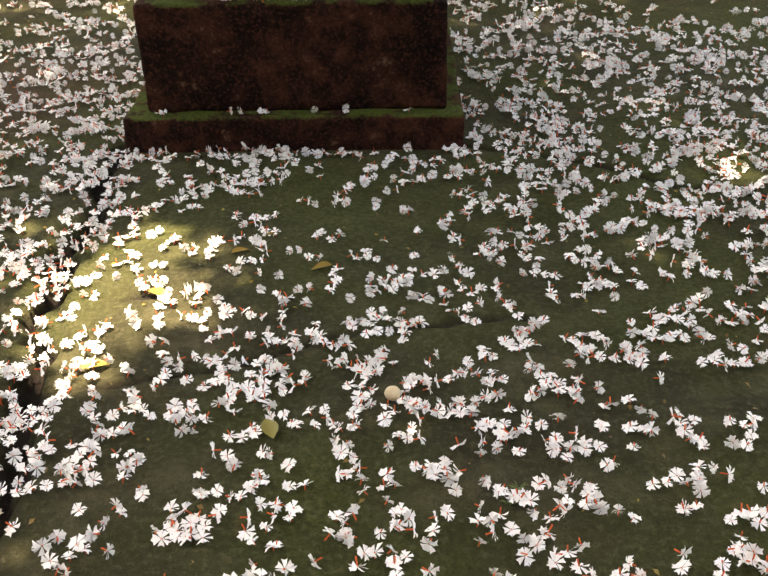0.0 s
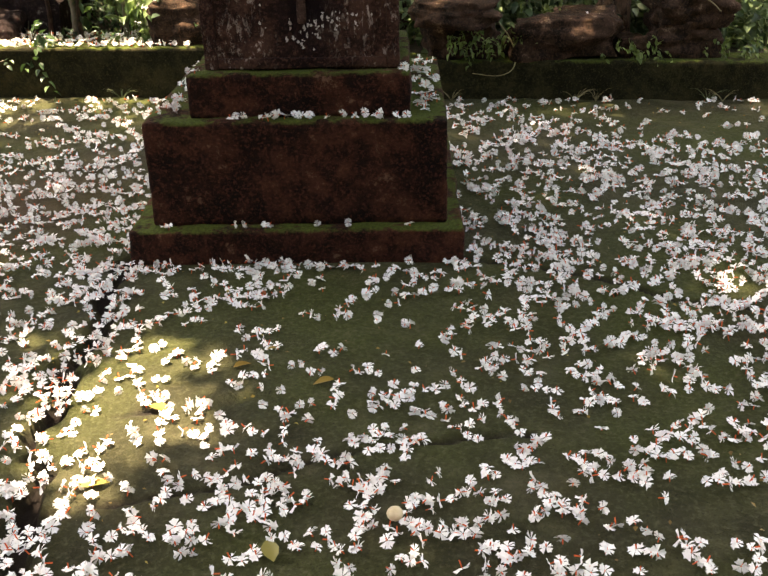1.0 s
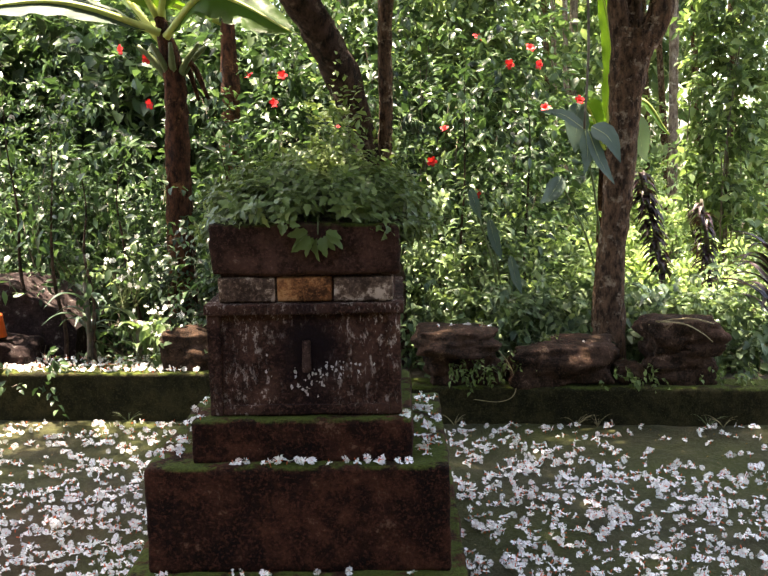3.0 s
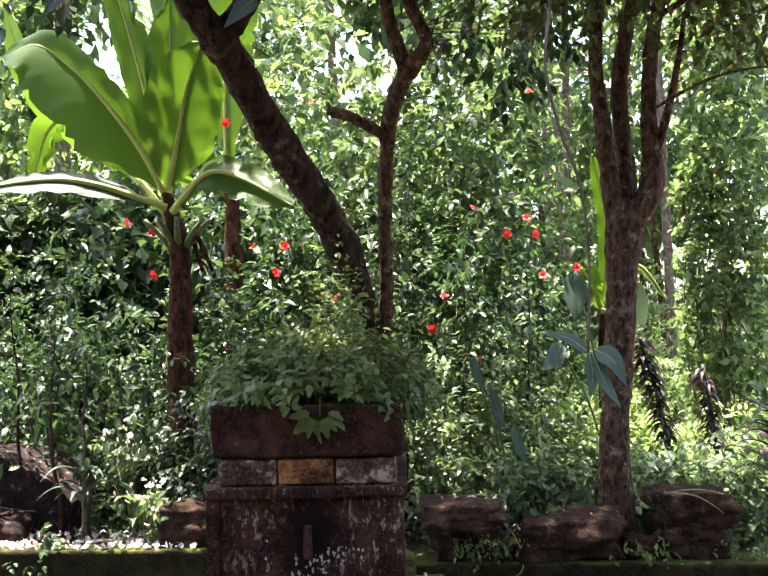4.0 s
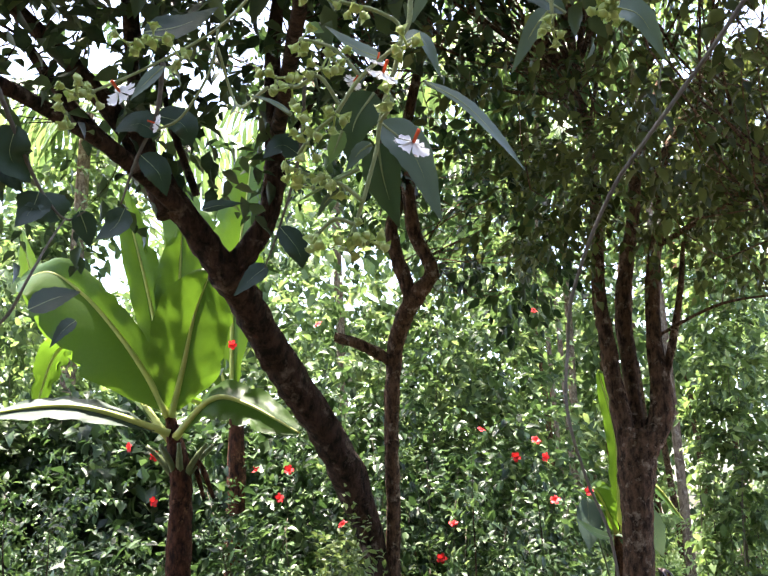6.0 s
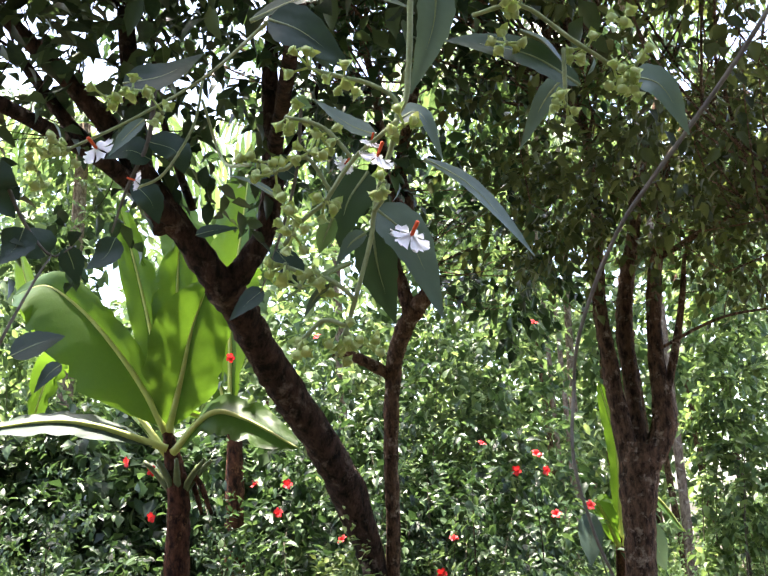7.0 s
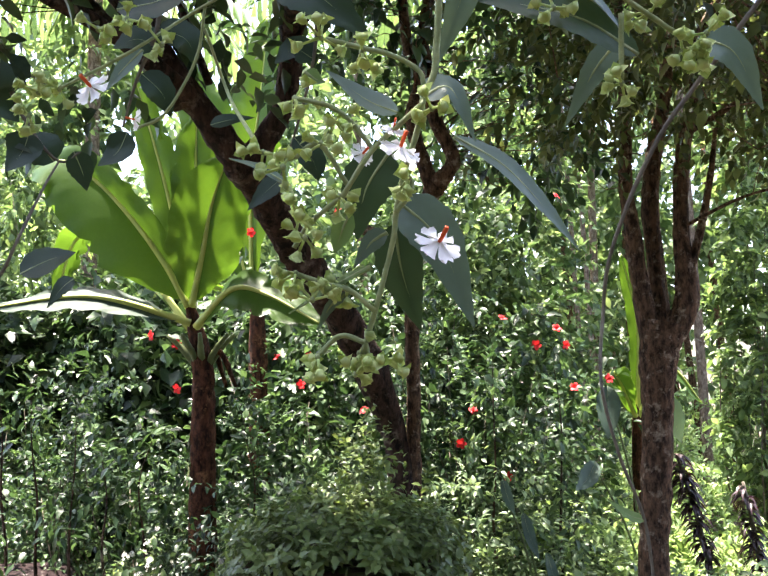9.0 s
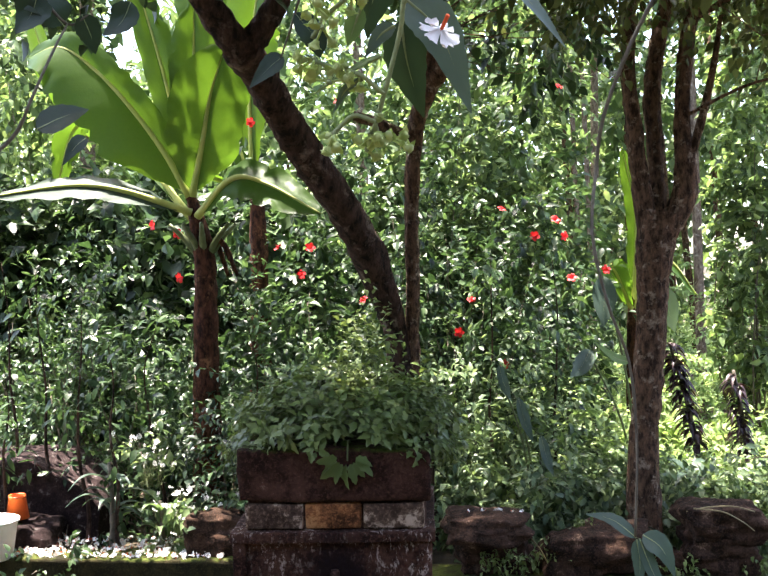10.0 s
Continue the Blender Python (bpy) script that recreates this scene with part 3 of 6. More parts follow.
# ---- broken slab leaning at the border ----
def build_slab():
    """A thick broken roof slab that slopes down to one side, with a grey top face."""
    bm = bmesh.new()
    outline = [(-2.3, 0.53), (-1.58, 0.535), (-1.52, 0.51), (-1.30, 0.40), (-1.24, 0.32), (-1.27, 0.05), (-2.3, 0.05)]
    rows = []
    for y, k in ((2.12, 0.0), (2.125, 0.008), (2.45, 0.03), (2.6, 0.0)):
        rows.append([bm.verts.new((x + 0.015 * math.sin(x * 31 + y * 9), y + 0.01 * math.sin(x * 23), max(z + (k if z > 0.3 else 0) + 0.008 * math.sin(x * 17 + y * 13), 0.05))) for x, z in outline])
    n = len(outline)
    for a, b in zip(rows, rows[1:]):
        for i in range(n):
            j = (i + 1) % n
            bm.faces.new((a[i], a[j], b[j], b[i]))
    bm.faces.new(rows[0][::-1])
    bm.faces.new(rows[-1])
    bmesh.ops.recalc_face_normals(bm, faces=bm.faces)
    bmesh.ops.triangulate(bm, faces=bm.faces)
    bmesh.ops.subdivide_edges(bm, edges=bm.edges, cuts=3, use_grid_fill=True)
    for v in bm.verts:
        v.co += Vector((0, -0.4, 0.3)) * 0.012 * noise.noise(v.co * 9)
    ob = part("broken_slab", bm, M_SLAB, None)
    return tagged(ob, "dark slanting broken masonry slab beside the border", "slab")


# ---- stones on the curb ----
def build_stone(x, y, z, sx, sy, sz, seed, label, mat=None, flat=0.0):
    bm = bmesh.new()
    bmesh.ops.create_icosphere(bm, subdivisions=5, radius=1.0)
    off = Vector((seed * 5.1, seed * 2.3, 0))
    for v in bm.verts:
        p = v.co
        box = max(abs(p.x), abs(p.y), abs(p.z))
        p = p * (0.40 + 0.56 / box)
        p += p.normalized() * (0.30 * noise.noise(p * 1.2 + off) + 0.13 * noise.noise(p * 2.6 + off))
        w = Vector((p.x * sx, p.y * sy, p.z * sz)) * 20
        p += p.normalized() * (0.04 * noise.noise(w + off) + 0.03 * noise.noise(w * 2.6 + off) + 0.022 * noise.noise(w * 6 + off))
        v.co = Vector((p.x * sx * 0.54, p.y * sy * 0.54, (max(p.z, -0.9) + flat * p.x * 0.35) * sz * 0.58))
    ob = part("stone", bm, mat or M_STONE, None)
    ob.location, ob.rotation_euler = (x, y, z + 0.5 * sz), (0, 0, seed * 0.7)
    ob.rotation_euler.z = 0.08 * math.sin(seed * 3)
    return tagged(smooth(ob), label, "stone", "rough stones on the curb")


build_stone(0.52, 1.76, 0.145, 0.29, 0.22, 0.15, 1, "rough brown laterite stone with small weeds")
build_stone(0.49, 1.72, 0.285, 0.35, 0.27, 0.10, 2, "flat weathered capping stone with white petals", None, -0.25)
build_stone(0.935, 1.74, 0.145, 0.44, 0.26, 0.165, 3, "long weathered grey-brown stone block", None, 0.5)
build_stone(1.215, 1.72, 0.145, 0.12, 0.14, 0.08, 7, "small dark broken stone")
build_stone(1.43, 1.74, 0.14, 0.29, 0.24, 0.15, 4, "dark pitted laterite stone")
build_stone(1.43, 1.74, 0.27, 0.31, 0.26, 0.14, 5, "reddish pitted laterite stone topped with dry roots")
build_stone(-0.63, 1.86, 0.19, 0.26, 0.2, 0.17, 6, "dark mossy boulder at the end of the curb")
build_stone(-1.56, 2.0, 0.1, 0.34, 0.24, 0.20, 10, "low dark block of broken masonry", M_SLAB)
build_slab()


# ---- trees ----
def build_tree(name, at, limbs, mat, label, crowns, leaf_mat, seed, leaf=0.055, shape=LEAF, per=7, length=0.17):
    """A trunk and its limbs, each a mesh of its own, and crowns of leafy twigs round the given centres."""
    r = np.random.default_rng(seed)
    tree = empty(name, at, label, "tree")
    wood = []
    for i, (nm, pts) in enumerate(limbs):
        if nm != "trunk":
            wood.append(curve_through(pts, 5)[4:, :3])
        mesh_part(nm, limb(pts, 12 if nm == "trunk" else 9, 0.06, 7, seed + i), mat, tree)
    wood = np.vstack(wood)
    cs, out, twigs = [], [], []
    for (cx, cy, cz, rx, ry, rz, n, bx, by, bz) in crowns:
        u = unit(r.normal(0, 1, (n, 3))) * r.uniform(0.25, 1, (n, 1)) ** 0.6
        c = np.array((cx, cy, cz)) + u * np.array((rx, ry, rz))
        keep = np.full(n, True)
        for spot, wide in GAPS:
            gap = c - np.array(spot)
            along = gap @ np.array(SUN_TO)
            keep &= np.linalg.norm(gap - along[:, None] * np.array(SUN_TO), axis=1) > wide
        c, u = c[keep], u[keep]
        cs.append(c)
        out.append(u)
        for tip in c[: n // 5 if n < 240 else n // 40]:
            far = np.linalg.norm(wood - tip, axis=1) + r.uniform(0, 0.25, len(wood))
            root = wood[np.argmin(far)]
            twigs.append(tapered_twigs(lambda: root, [tip], 0.002 + 0.002 * np.linalg.norm(tip - root), r, 4, 0.14))
    c, u = np.vstack(cs), np.vstack(out)
    mesh_part("foliage", sprays(c, u, per, length, leaf, shape, 0.35, 0.8, r), leaf_mat, tree)
    mesh_part("twigwork", join(twigs), mat, tree)
    return tree


# gaps in the crowns through which the sun reaches the floor and the ledge
GAPS = [((-0.24, -0.76, 0.0), 0.23), ((-0.23, -0.57, 0.0), 0.23), ((-0.52, -0.42, 0.0), 0.14), ((0.1, 0.36, 1.1), 0.16), ((-0.92, 1.97, 0.25), 0.3), ((-1.3, 1.97, 0.25), 0.26), ((1.1, -0.13, 0.0), 0.14)]

build_tree("leaning_tree", (0.18, 2.22, 0.1), [
    ("trunk", [(0.20, 2.24, 0.05, 0.126), (0.17, 2.22, 0.7, 0.090), (0.13, 2.2, 1.09, 0.058), (0.03, 2.05, 1.43, 0.077), (-0.07, 1.90, 1.64, 0.072), (-0.20, 1.75, 1.85, 0.074), (-0.28, 1.60, 1.99, 0.067), (-0.34, 1.45, 2.12, 0.067), (-0.39, 1.30, 2.21, 0.076)]),
    ("limb", [(-0.38, 1.32, 2.18, 0.065), (-0.48, 1.20, 2.33, 0.052), (-0.60, 1.12, 2.50, 0.050), (-0.71, 1.05, 2.68, 0.043), (-0.83, 0.97, 2.83, 0.036), (-0.97, 0.90, 2.98, 0.031), (-1.2, 0.8, 3.2, 0.022)]),
    ("limb", [(-0.39, 1.31, 2.19, 0.061), (-0.32, 1.30, 2.26, 0.049), (-0.23, 1.30, 2.41, 0.043), (-0.20, 1.30, 2.61, 0.043), (-0.20, 1.30, 2.84, 0.038), (-0.21, 1.30, 3.09, 0.032), (-0.15, 1.2, 3.5, 0.022)]),
    ("limb", [(-0.52, 1.16, 2.4, 0.036), (-0.7, 0.7, 2.5, 0.027), (-1.0, 0.1, 2.55, 0.020), (-1.3, -0.4, 2.6, 0.011)]),
    ("limb", [(-0.2, 1.3, 2.7, 0.032), (-0.05, 0.6, 2.75, 0.025), (0.1, -0.2, 2.7, 0.018), (0.2, -0.9, 2.5, 0.011)]),
    ("limb", [(-0.569, 1.140, 2.381, 0.050), (-0.617, 1.140, 2.487, 0.045), (-0.677, 1.140, 2.682, 0.041), (-0.707, 1.140, 2.921, 0.037), (-0.748, 1.140, 3.272, 0.032)]),
    ("limb", [(-0.484, 1.200, 2.475, 0.016), (-0.579, 1.200, 2.744, 0.014), (-0.630, 1.200, 2.969, 0.011), (-0.669, 1.200, 3.305, 0.009)]),
    ("limb", [(-0.629, 1.050, 2.492, 0.034), (-0.832, 1.050, 2.678, 0.029), (-0.985, 1.050, 2.867, 0.023), (-1.124, 1.050, 3.070, 0.018)]),
    ("limb", [(-0.200, 1.280, 2.524, 0.014), (-0.153, 1.280, 2.703, 0.012), (-0.046, 1.280, 2.884, 0.009), (-0.005, 1.280, 3.113, 0.007)]),
], M_BARK, "dark leaning forked tree trunk with flaking bark", [
    (-0.85, 0.9, 2.75, 0.75, 0.6, 0.45, 64, -0.7, 1.05, 2.68),
    (-0.2, 0.9, 3.05, 0.8, 0.8, 0.35, 80, -0.2, 1.3, 2.84),
    (-0.9, -0.1, 2.55, 0.6, 0.6, 0.3, 50, -1.0, 0.1, 2.55),
    (0.3, -0.6, 2.75, 0.8, 0.7, 0.3, 130, 0.1, -0.2, 2.7),
    (-0.1, -1.7, 2.9, 1.4, 0.7, 0.3, 150, 0.2, -0.9, 2.5),
    (-1.2, 0.75, 3.8, 1.2, 0.9, 0.3, 1000, -0.9, 0.9, 3.0),
    # unseen crown, added against sun leaks on the front of the floor
    (-1.1, -0.4, 3.6, 1.2, 0.8, 0.35, 1300, -1.3, -0.4, 2.6),
    (-0.9, 0.7, 3.3, 0.9, 0.9, 0.3, 90, -1.2, 0.8, 3.2),
    (-2.3, 0.8, 3.5, 0.8, 1.4, 0.4, 260, -1.2, 0.8, 3.2),
    # three unseen high crowns, added to keep sun off floor and near branch
    (0.1, 0.2, 4.35, 2.3, 2.1, 0.2, 1900, -0.15, 1.2, 3.5),
    (-1.6, 1.6, 4.2, 0.9, 0.6, 0.2, 480, -1.2, 0.8, 3.2),
    (-0.1, -1.5, 4.1, 0.9, 0.5, 0.2, 320, 0.2, -0.9, 2.5),
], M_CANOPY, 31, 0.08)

build_tree("slender_tree", (0.2, 2.2, 0.1), [
    ("trunk", [(0.19, 2.22, 0.05, 0.054), (0.2, 2.21, 0.6, 0.040), (0.20, 2.20, 1.07, 0.032), (0.21, 2.15, 1.28, 0.032), (0.21, 2.10, 1.60, 0.032), (0.23, 2.05, 1.93, 0.034), (0.25, 2.00, 2.05, 0.038), (0.29, 1.95, 2.15, 0.040), (0.34, 1.90, 2.23, 0.047)]),
    ("limb", [(0.32, 1.9, 2.21, 0.036), (0.26, 1.90, 2.40, 0.032), (0.24, 1.90, 2.54, 0.029), (0.28, 1.90, 2.69, 0.027), (0.23, 1.90, 2.85, 0.025), (0.2, 1.8, 3.2, 0.018)]),
    ("limb", [(0.34, 1.89, 2.22, 0.040), (0.41, 1.85, 2.32, 0.032), (0.34, 1.85, 2.49, 0.031), (0.32, 1.85, 2.69, 0.031), (0.30, 1.85, 2.87, 0.029), (0.4, 1.7, 3.3, 0.018)]),
    ("stub", [(0.21, 2.03, 1.96, 0.027), (0.1, 2.0, 2.02, 0.025), (-0.01, 2.00, 2.06, 0.023), (-0.03, 2.0, 2.065, 0.022)]),
], M_BARK_PALE, "slender crooked tree with pale peeling bark", [
    (-0.05, 1.9, 2.95, 0.45, 0.35, 0.3, 60, 0.23, 1.9, 2.85),
    (0.35, 1.6, 3.1, 0.7, 0.7, 0.35, 130, 0.3, 1.85, 2.87),
    (0.78, 2.2, 2.6, 0.35, 0.4, 0.4, 130, 0.4, 1.85, 2.4),
    # two high crowns added to dapple the shrubs and shade the stones
    (-0.5, 2.6, 4.1, 1.5, 0.6, 0.3, 150, 0.4, 1.7, 3.3),
    (0.45, 2.2, 4.35, 1.5, 0.32, 0.15, 420, 0.4, 1.7, 3.3),
    (0.2, 1.0, 3.8, 1.1, 0.95, 0.4, 1000, 0.4, 1.7, 3.3),
], M_LEAF, 32, 0.07)

build_tree("forked_tree", (1.15, 1.92, 0.1), [
    ("trunk", [(1.17, 1.92, 0.05, 0.090), (1.175, 1.90, 0.62, 0.063), (1.20, 1.90, 0.90, 0.062), (1.225, 1.90, 1.25, 0.066), (1.24, 1.90, 1.47, 0.081), (1.27, 1.9, 1.6, 0.090)]),
    ("limb", [(1.23, 1.90, 1.45, 0.052), (1.18, 1.90, 1.75, 0.040), (1.16, 1.90, 1.99, 0.034), (1.14, 1.90, 2.18, 0.031), (1.15, 1.90, 2.45, 0.028), (1.16, 1.90, 2.77, 0.025), (1.1, 1.8, 3.2, 0.015)]),
    ("limb", [(1.25, 1.93, 1.58, 0.052), (1.26, 1.95, 1.80, 0.037), (1.25, 1.95, 2.10, 0.037), (1.28, 1.95, 2.33, 0.034), (1.33, 1.95, 2.55, 0.029), (1.37, 1.95, 2.79, 0.027), (1.5, 1.9, 3.2, 0.015)]),
    ("limb", [(1.26, 1.89, 1.5, 0.058), (1.36, 1.88, 1.68, 0.052), (1.355, 1.88, 1.98, 0.034), (1.38, 1.88, 2.30, 0.031), (1.44, 1.88, 2.57, 0.028), (1.47, 1.88, 2.80, 0.025), (1.7, 1.8, 3.2, 0.015)]),
    ("branch", [(1.36, 1.87, 1.75, 0.022), (1.43, 1.86, 1.98, 0.018), (1.48, 1.85, 2.2, 0.014), (1.5, 1.8, 2.4, 0.009)]),
    ("branch", [(1.36, 1.88, 2.0, 0.008), (1.6, 1.7, 2.1, 0.006), (1.9, 1.6, 2.12, 0.004)]),
    ("branch", [(1.40, 1.88, 2.4, 0.014), (1.65, 1.6, 2.5, 0.011), (1.9, 1.3, 2.45, 0.007)]),
], M_BARK_PALE, "grey-brown tree that forks into three upright limbs", [
    (1.3, 1.55, 2.75, 0.8, 0.55, 0.45, 290, 1.3, 1.9, 2.6),
    (1.8, 2.1, 3.0, 0.5, 0.25, 0.4, 200, 1.5, 1.9, 3.0),
    (1.75, 1.6, 2.45, 0.4, 0.4, 0.3, 110, 1.5, 1.85, 2.2),
    (1.9, 1.9, 2.95, 0.5, 0.4, 0.35, 200, 1.5, 1.9, 3.2),
    (1.3, 0.4, 2.65, 0.9, 0.8, 0.4, 235, 1.2, 1.5, 2.8),
    (1.2, -0.7, 2.8, 0.9, 0.8, 0.3, 120, 1.2, 0.5, 2.8),
    # the next two crowns are out of view, added to shade the floor
    (0.6, -0.9, 3.6, 1.4, 0.7, 0.3, 800, 1.1, 1.8, 3.2),
    (-0.1, -0.15, 3.9, 1.1, 0.75, 0.25, 1500, 1.1, 1.8, 3.2),
    (1.3, 0.85, 3.7, 1.0, 0.95, 0.4, 1250, 1.5, 1.9, 3.2),
    (0.4, 0.2, 3.5, 1.2, 0.8, 0.3, 800, 1.1, 1.8, 3.2),
    (1.75, 1.2, 2.8, 0.4, 0.4, 0.3, 80, 1.65, 1.6, 2.5),
    (0.9, 1.5, 2.55, 0.3, 0.4, 0.3, 70, 1.1, 1.85, 2.5),
], M_LEAF_FINE, 33, 0.05, LEAF, 8, 0.16)


# ---- banana plants ----
def banana_leaf(points, width, side, fold=0.32, torn=0.0, halves=(1.0, 1.0), seed=0):
    """A broad ribbed blade on a stout midrib that runs through the given points."""
    r = np.random.default_rng(seed)
    mid = curve_through([(*p, 0) for p in points], 30 // (len(points) - 1))[:, :3]
    n, m = len(mid), 6
    s = np.linspace(0, 1, n)
    d = unit(np.gradient(mid, axis=0))
    side = unit(np.array(side, float) - d * (d @ np.array(side, float))[:, None])
    up = np.cross(side, d)
    w = width * np.clip((s - 0.03) / 0.3, 0, 1) ** 0.75 * np.clip((1.0 - s) / 0.3, 0, 1) ** 0.5
    v, f = [], []
    for k, sg in enumerate((-1, 1)):
        tear = r.random(n) < 0.12
        for i in range(n):
            for j in range(m + 1):
                q = j / m
                ripple = 0.006 * math.sin(i * 1.1 + sg * 2) * q * q + 0.002 * r.normal() * q
                edge = halves[k] * w[i] * q * (1 - torn * tear[i] * (q > 0.6)) * (1 + 0.03 * math.sin(i * 0.9 + sg))
                v.append(mid[i] + sg * side[i] * edge + up[i] * (fold * edge * (1 - 0.75 * q) + ripple))
        o = k * n * (m + 1)
        for i in range(n - 1):
            for j in range(m):
                a, c = o + i * (m + 1) + j, o + (i + 1) * (m + 1) + j
                f += [(a, a + 1, c + 1), (a, c + 1, c)] if sg > 0 else [(a, c + 1, a + 1), (a, c, c + 1)]
    rib = tube_arrays(mid - up * 0.004, 0.019 * (1 - 0.85 * s) + 0.001, 6)
    return (np.array(v), np.array(f)), rib


def build_banana(at, trunk, leaves, label):
    plant = empty("banana_plant", at, label, "banana plant")
    mesh_part("trunk", limb(trunk, 12, 0.05, 7, 5), M_BANANA_TRUNK, plant, "brown fibrous trunk of dry sheaths")
    x, y, z = trunk[-3][:3]
    for k in range(9):
        a = k * 2.4
        dx, dy = 0.16 * math.cos(a), 0.10 * math.sin(a)
        mesh_part("petiole_stub", limb([(x, y, z - 0.06, 0.02), (x + dx * 0.5, y + dy * 0.5, z + 0.05, 0.016), (x + dx, y + dy, z + (0.13 if k % 3 else -0.12), 0.009)], 7, 0.08, 4, k), M_BANANA_TRUNK if k % 3 == 0 else M_STEM, plant)
    for i, spec in enumerate(leaves):
        blade, rib = banana_leaf(*spec, seed=i)
        # the fifth leaf takes the grey copy with the painted sheen
        leaf = mesh_part("leaf", blade, M_BANANA_SHEEN if i == 4 else M_BANANA_LEAF, plant)
        ob = new("midrib", array_mesh("midrib", *rib, M_MIDRIB))
        ob.parent = leaf
    return plant


M_MIDRIB = plain_material("banana_midrib", (0.34, 0.40, 0.08), (0.48, 0.52, 0.14), 12, 0.5)
build_banana((-0.78, 2.32, 0.1), [(-0.79, 2.32, 0.05, 0.075), (-0.79, 2.32, 0.6, 0.068), (-0.785, 2.32, 0.98, 0.06), (-0.78, 2.32, 1.28, 0.056), (-0.785, 2.32, 1.5, 0.05), (-0.82, 2.32, 1.68, 0.036), (-0.845, 2.32, 1.78, 0.02)], [
    ([(-0.845, 2.30, 1.76), (-0.949, 2.28, 1.964), (-1.107, 2.28, 2.186), (-1.28, 2.30, 2.374), (-1.465, 2.34, 2.50), (-1.66, 2.42, 2.47)], 0.25, (0.62, 0.05, 0.62), 0.3, 0.12, (1.0, 0.4)),
    ([(-0.83, 2.30, 1.76), (-0.767, 2.26, 1.998), (-0.715, 2.24, 2.236), (-0.63, 2.22, 2.46)], 0.18, (0.97, 0.15, -0.2), 0.3, 0.05),
    ([(-0.85, 2.38, 1.72), (-0.957, 2.48, 2.197), (-1.05, 2.5, 2.559), (-1.18, 2.5, 3.01)], 0.095, (0.9, -0.2, 0.2), 0.3, 0.3),
    ([(-0.845, 2.38, 1.72), (-0.85, 2.45, 2.234), (-0.84, 2.45, 2.487), (-0.83, 2.43, 2.75)], 0.12, (0.95, -0.1, 0.0), 0.3, 0.2),
    ([(-0.83, 2.28, 1.68), (-1.132, 2.18, 1.785), (-1.361, 2.15, 1.81), (-1.72, 2.15, 1.77)], 0.09, (0.05, -0.75, -0.62), 0.3, 0.2),
    ([(-0.80, 2.28, 1.66), (-0.62, 2.2, 1.823), (-0.459, 2.18, 1.80), (-0.20, 2.12, 1.65)], 0.12, (0.15, 0.55, 0.8), 0.5, 0.2),
    ([(-0.85, 2.38, 1.66), (-1.289, 2.6, 2.15), (-1.50, 2.62, 2.16), (-1.60, 2.6, 1.85)], 0.09, (0.7, 0.5, 0.3), 0.3, 0.3),
], "young banana plant with broad bright green backlit leaves")
build_banana((-0.72, 3.6, 0.1), [(-0.75, 3.6, 0.1, 0.08), (-0.75, 3.6, 1.4, 0.06), (-0.75, 3.6, 2.1, 0.03)], [
    ([(-0.78, 3.6, 1.9), (-0.76, 3.5, 2.65), (-0.69, 3.42, 3.05), (-0.62, 3.4, 3.62)], 0.19, (0.95, -0.3, -0.1), 0.3, 0.2),
    ([(-0.78, 3.6, 1.9), (-1.0, 3.65, 2.8), (-1.2, 3.7, 3.5)], 0.17, (0.9, 0.3, 0.2), 0.3, 0.2),
    ([(-0.78, 3.6, 1.9), (-1.5, 3.2, 2.2), (-1.72, 2.9, 2.5), (-1.82, 2.8, 2.88)], 0.12, (0.6, -0.6, 0.3), 0.3, 0.3),
], "tall banana plant with upright torn leaves behind the shrubs")
build_banana((1.55, 4.0, 0.1), [(1.6, 4.0, 0.1, 0.06), (1.6, 4.0, 0.9, 0.045), (1.6, 4.0, 1.2, 0.02)], [
    ([(1.6, 4.0, 1.1), (1.62, 3.95, 1.7), (1.53, 3.9, 2.15)], 0.06, (0.9, -0.3, 0.0), 0.3, 0.1),
    ([(1.6, 4.0, 1.1), (1.42, 3.8, 1.4), (1.27, 3.7, 1.15)], 0.11, (0.3, -0.9, 0.4), 0.3, 0.1),
    ([(1.6, 4.0, 1.1), (1.78, 3.9, 1.42), (1.98, 3.9, 1.2)], 0.08, (0.3, 0.9, 0.3), 0.3, 0.1),
], "small banana plant with pale upright leaf")


# ---- shrubs ----
def red_flower_mesh():
    """A red hibiscus bloom: five ruffled petals and a column."""
    v, f = [], []
    for k in range(5):
        a = k * 2 * math.pi / 5
        ax, ay = math.cos(a), math.sin(a)
        b = len(v)
        for s, w, z in ((0.05, 0.15, 0.0), (0.5, 0.55, 0.35), (0.9, 0.5, 0.38), (1.05, 0.2, 0.3)):
            for q in (-1, 0, 1):
                v.append((ax * s - ay * q * w * 0.7, ay * s + ax * q * w * 0.7, z + 0.08 * q * (k % 2 * 2 - 1)))
        for i in range(3):
            for j in range(2):
                c = b + 3 * i + j
                f += [(c, c + 1, c + 4), (c, c + 4, c + 3)]
    col = tube_arrays([(0, 0, 0), (0, 0, 0.6), (0.05, 0, 1.1)], [0.07, 0.05, 0.04], 5)
    return array_mesh("red_flower", *join([(np.array(v), np.array(f)), col]), M_RED)


RED_FLOWER = red_flower_mesh()


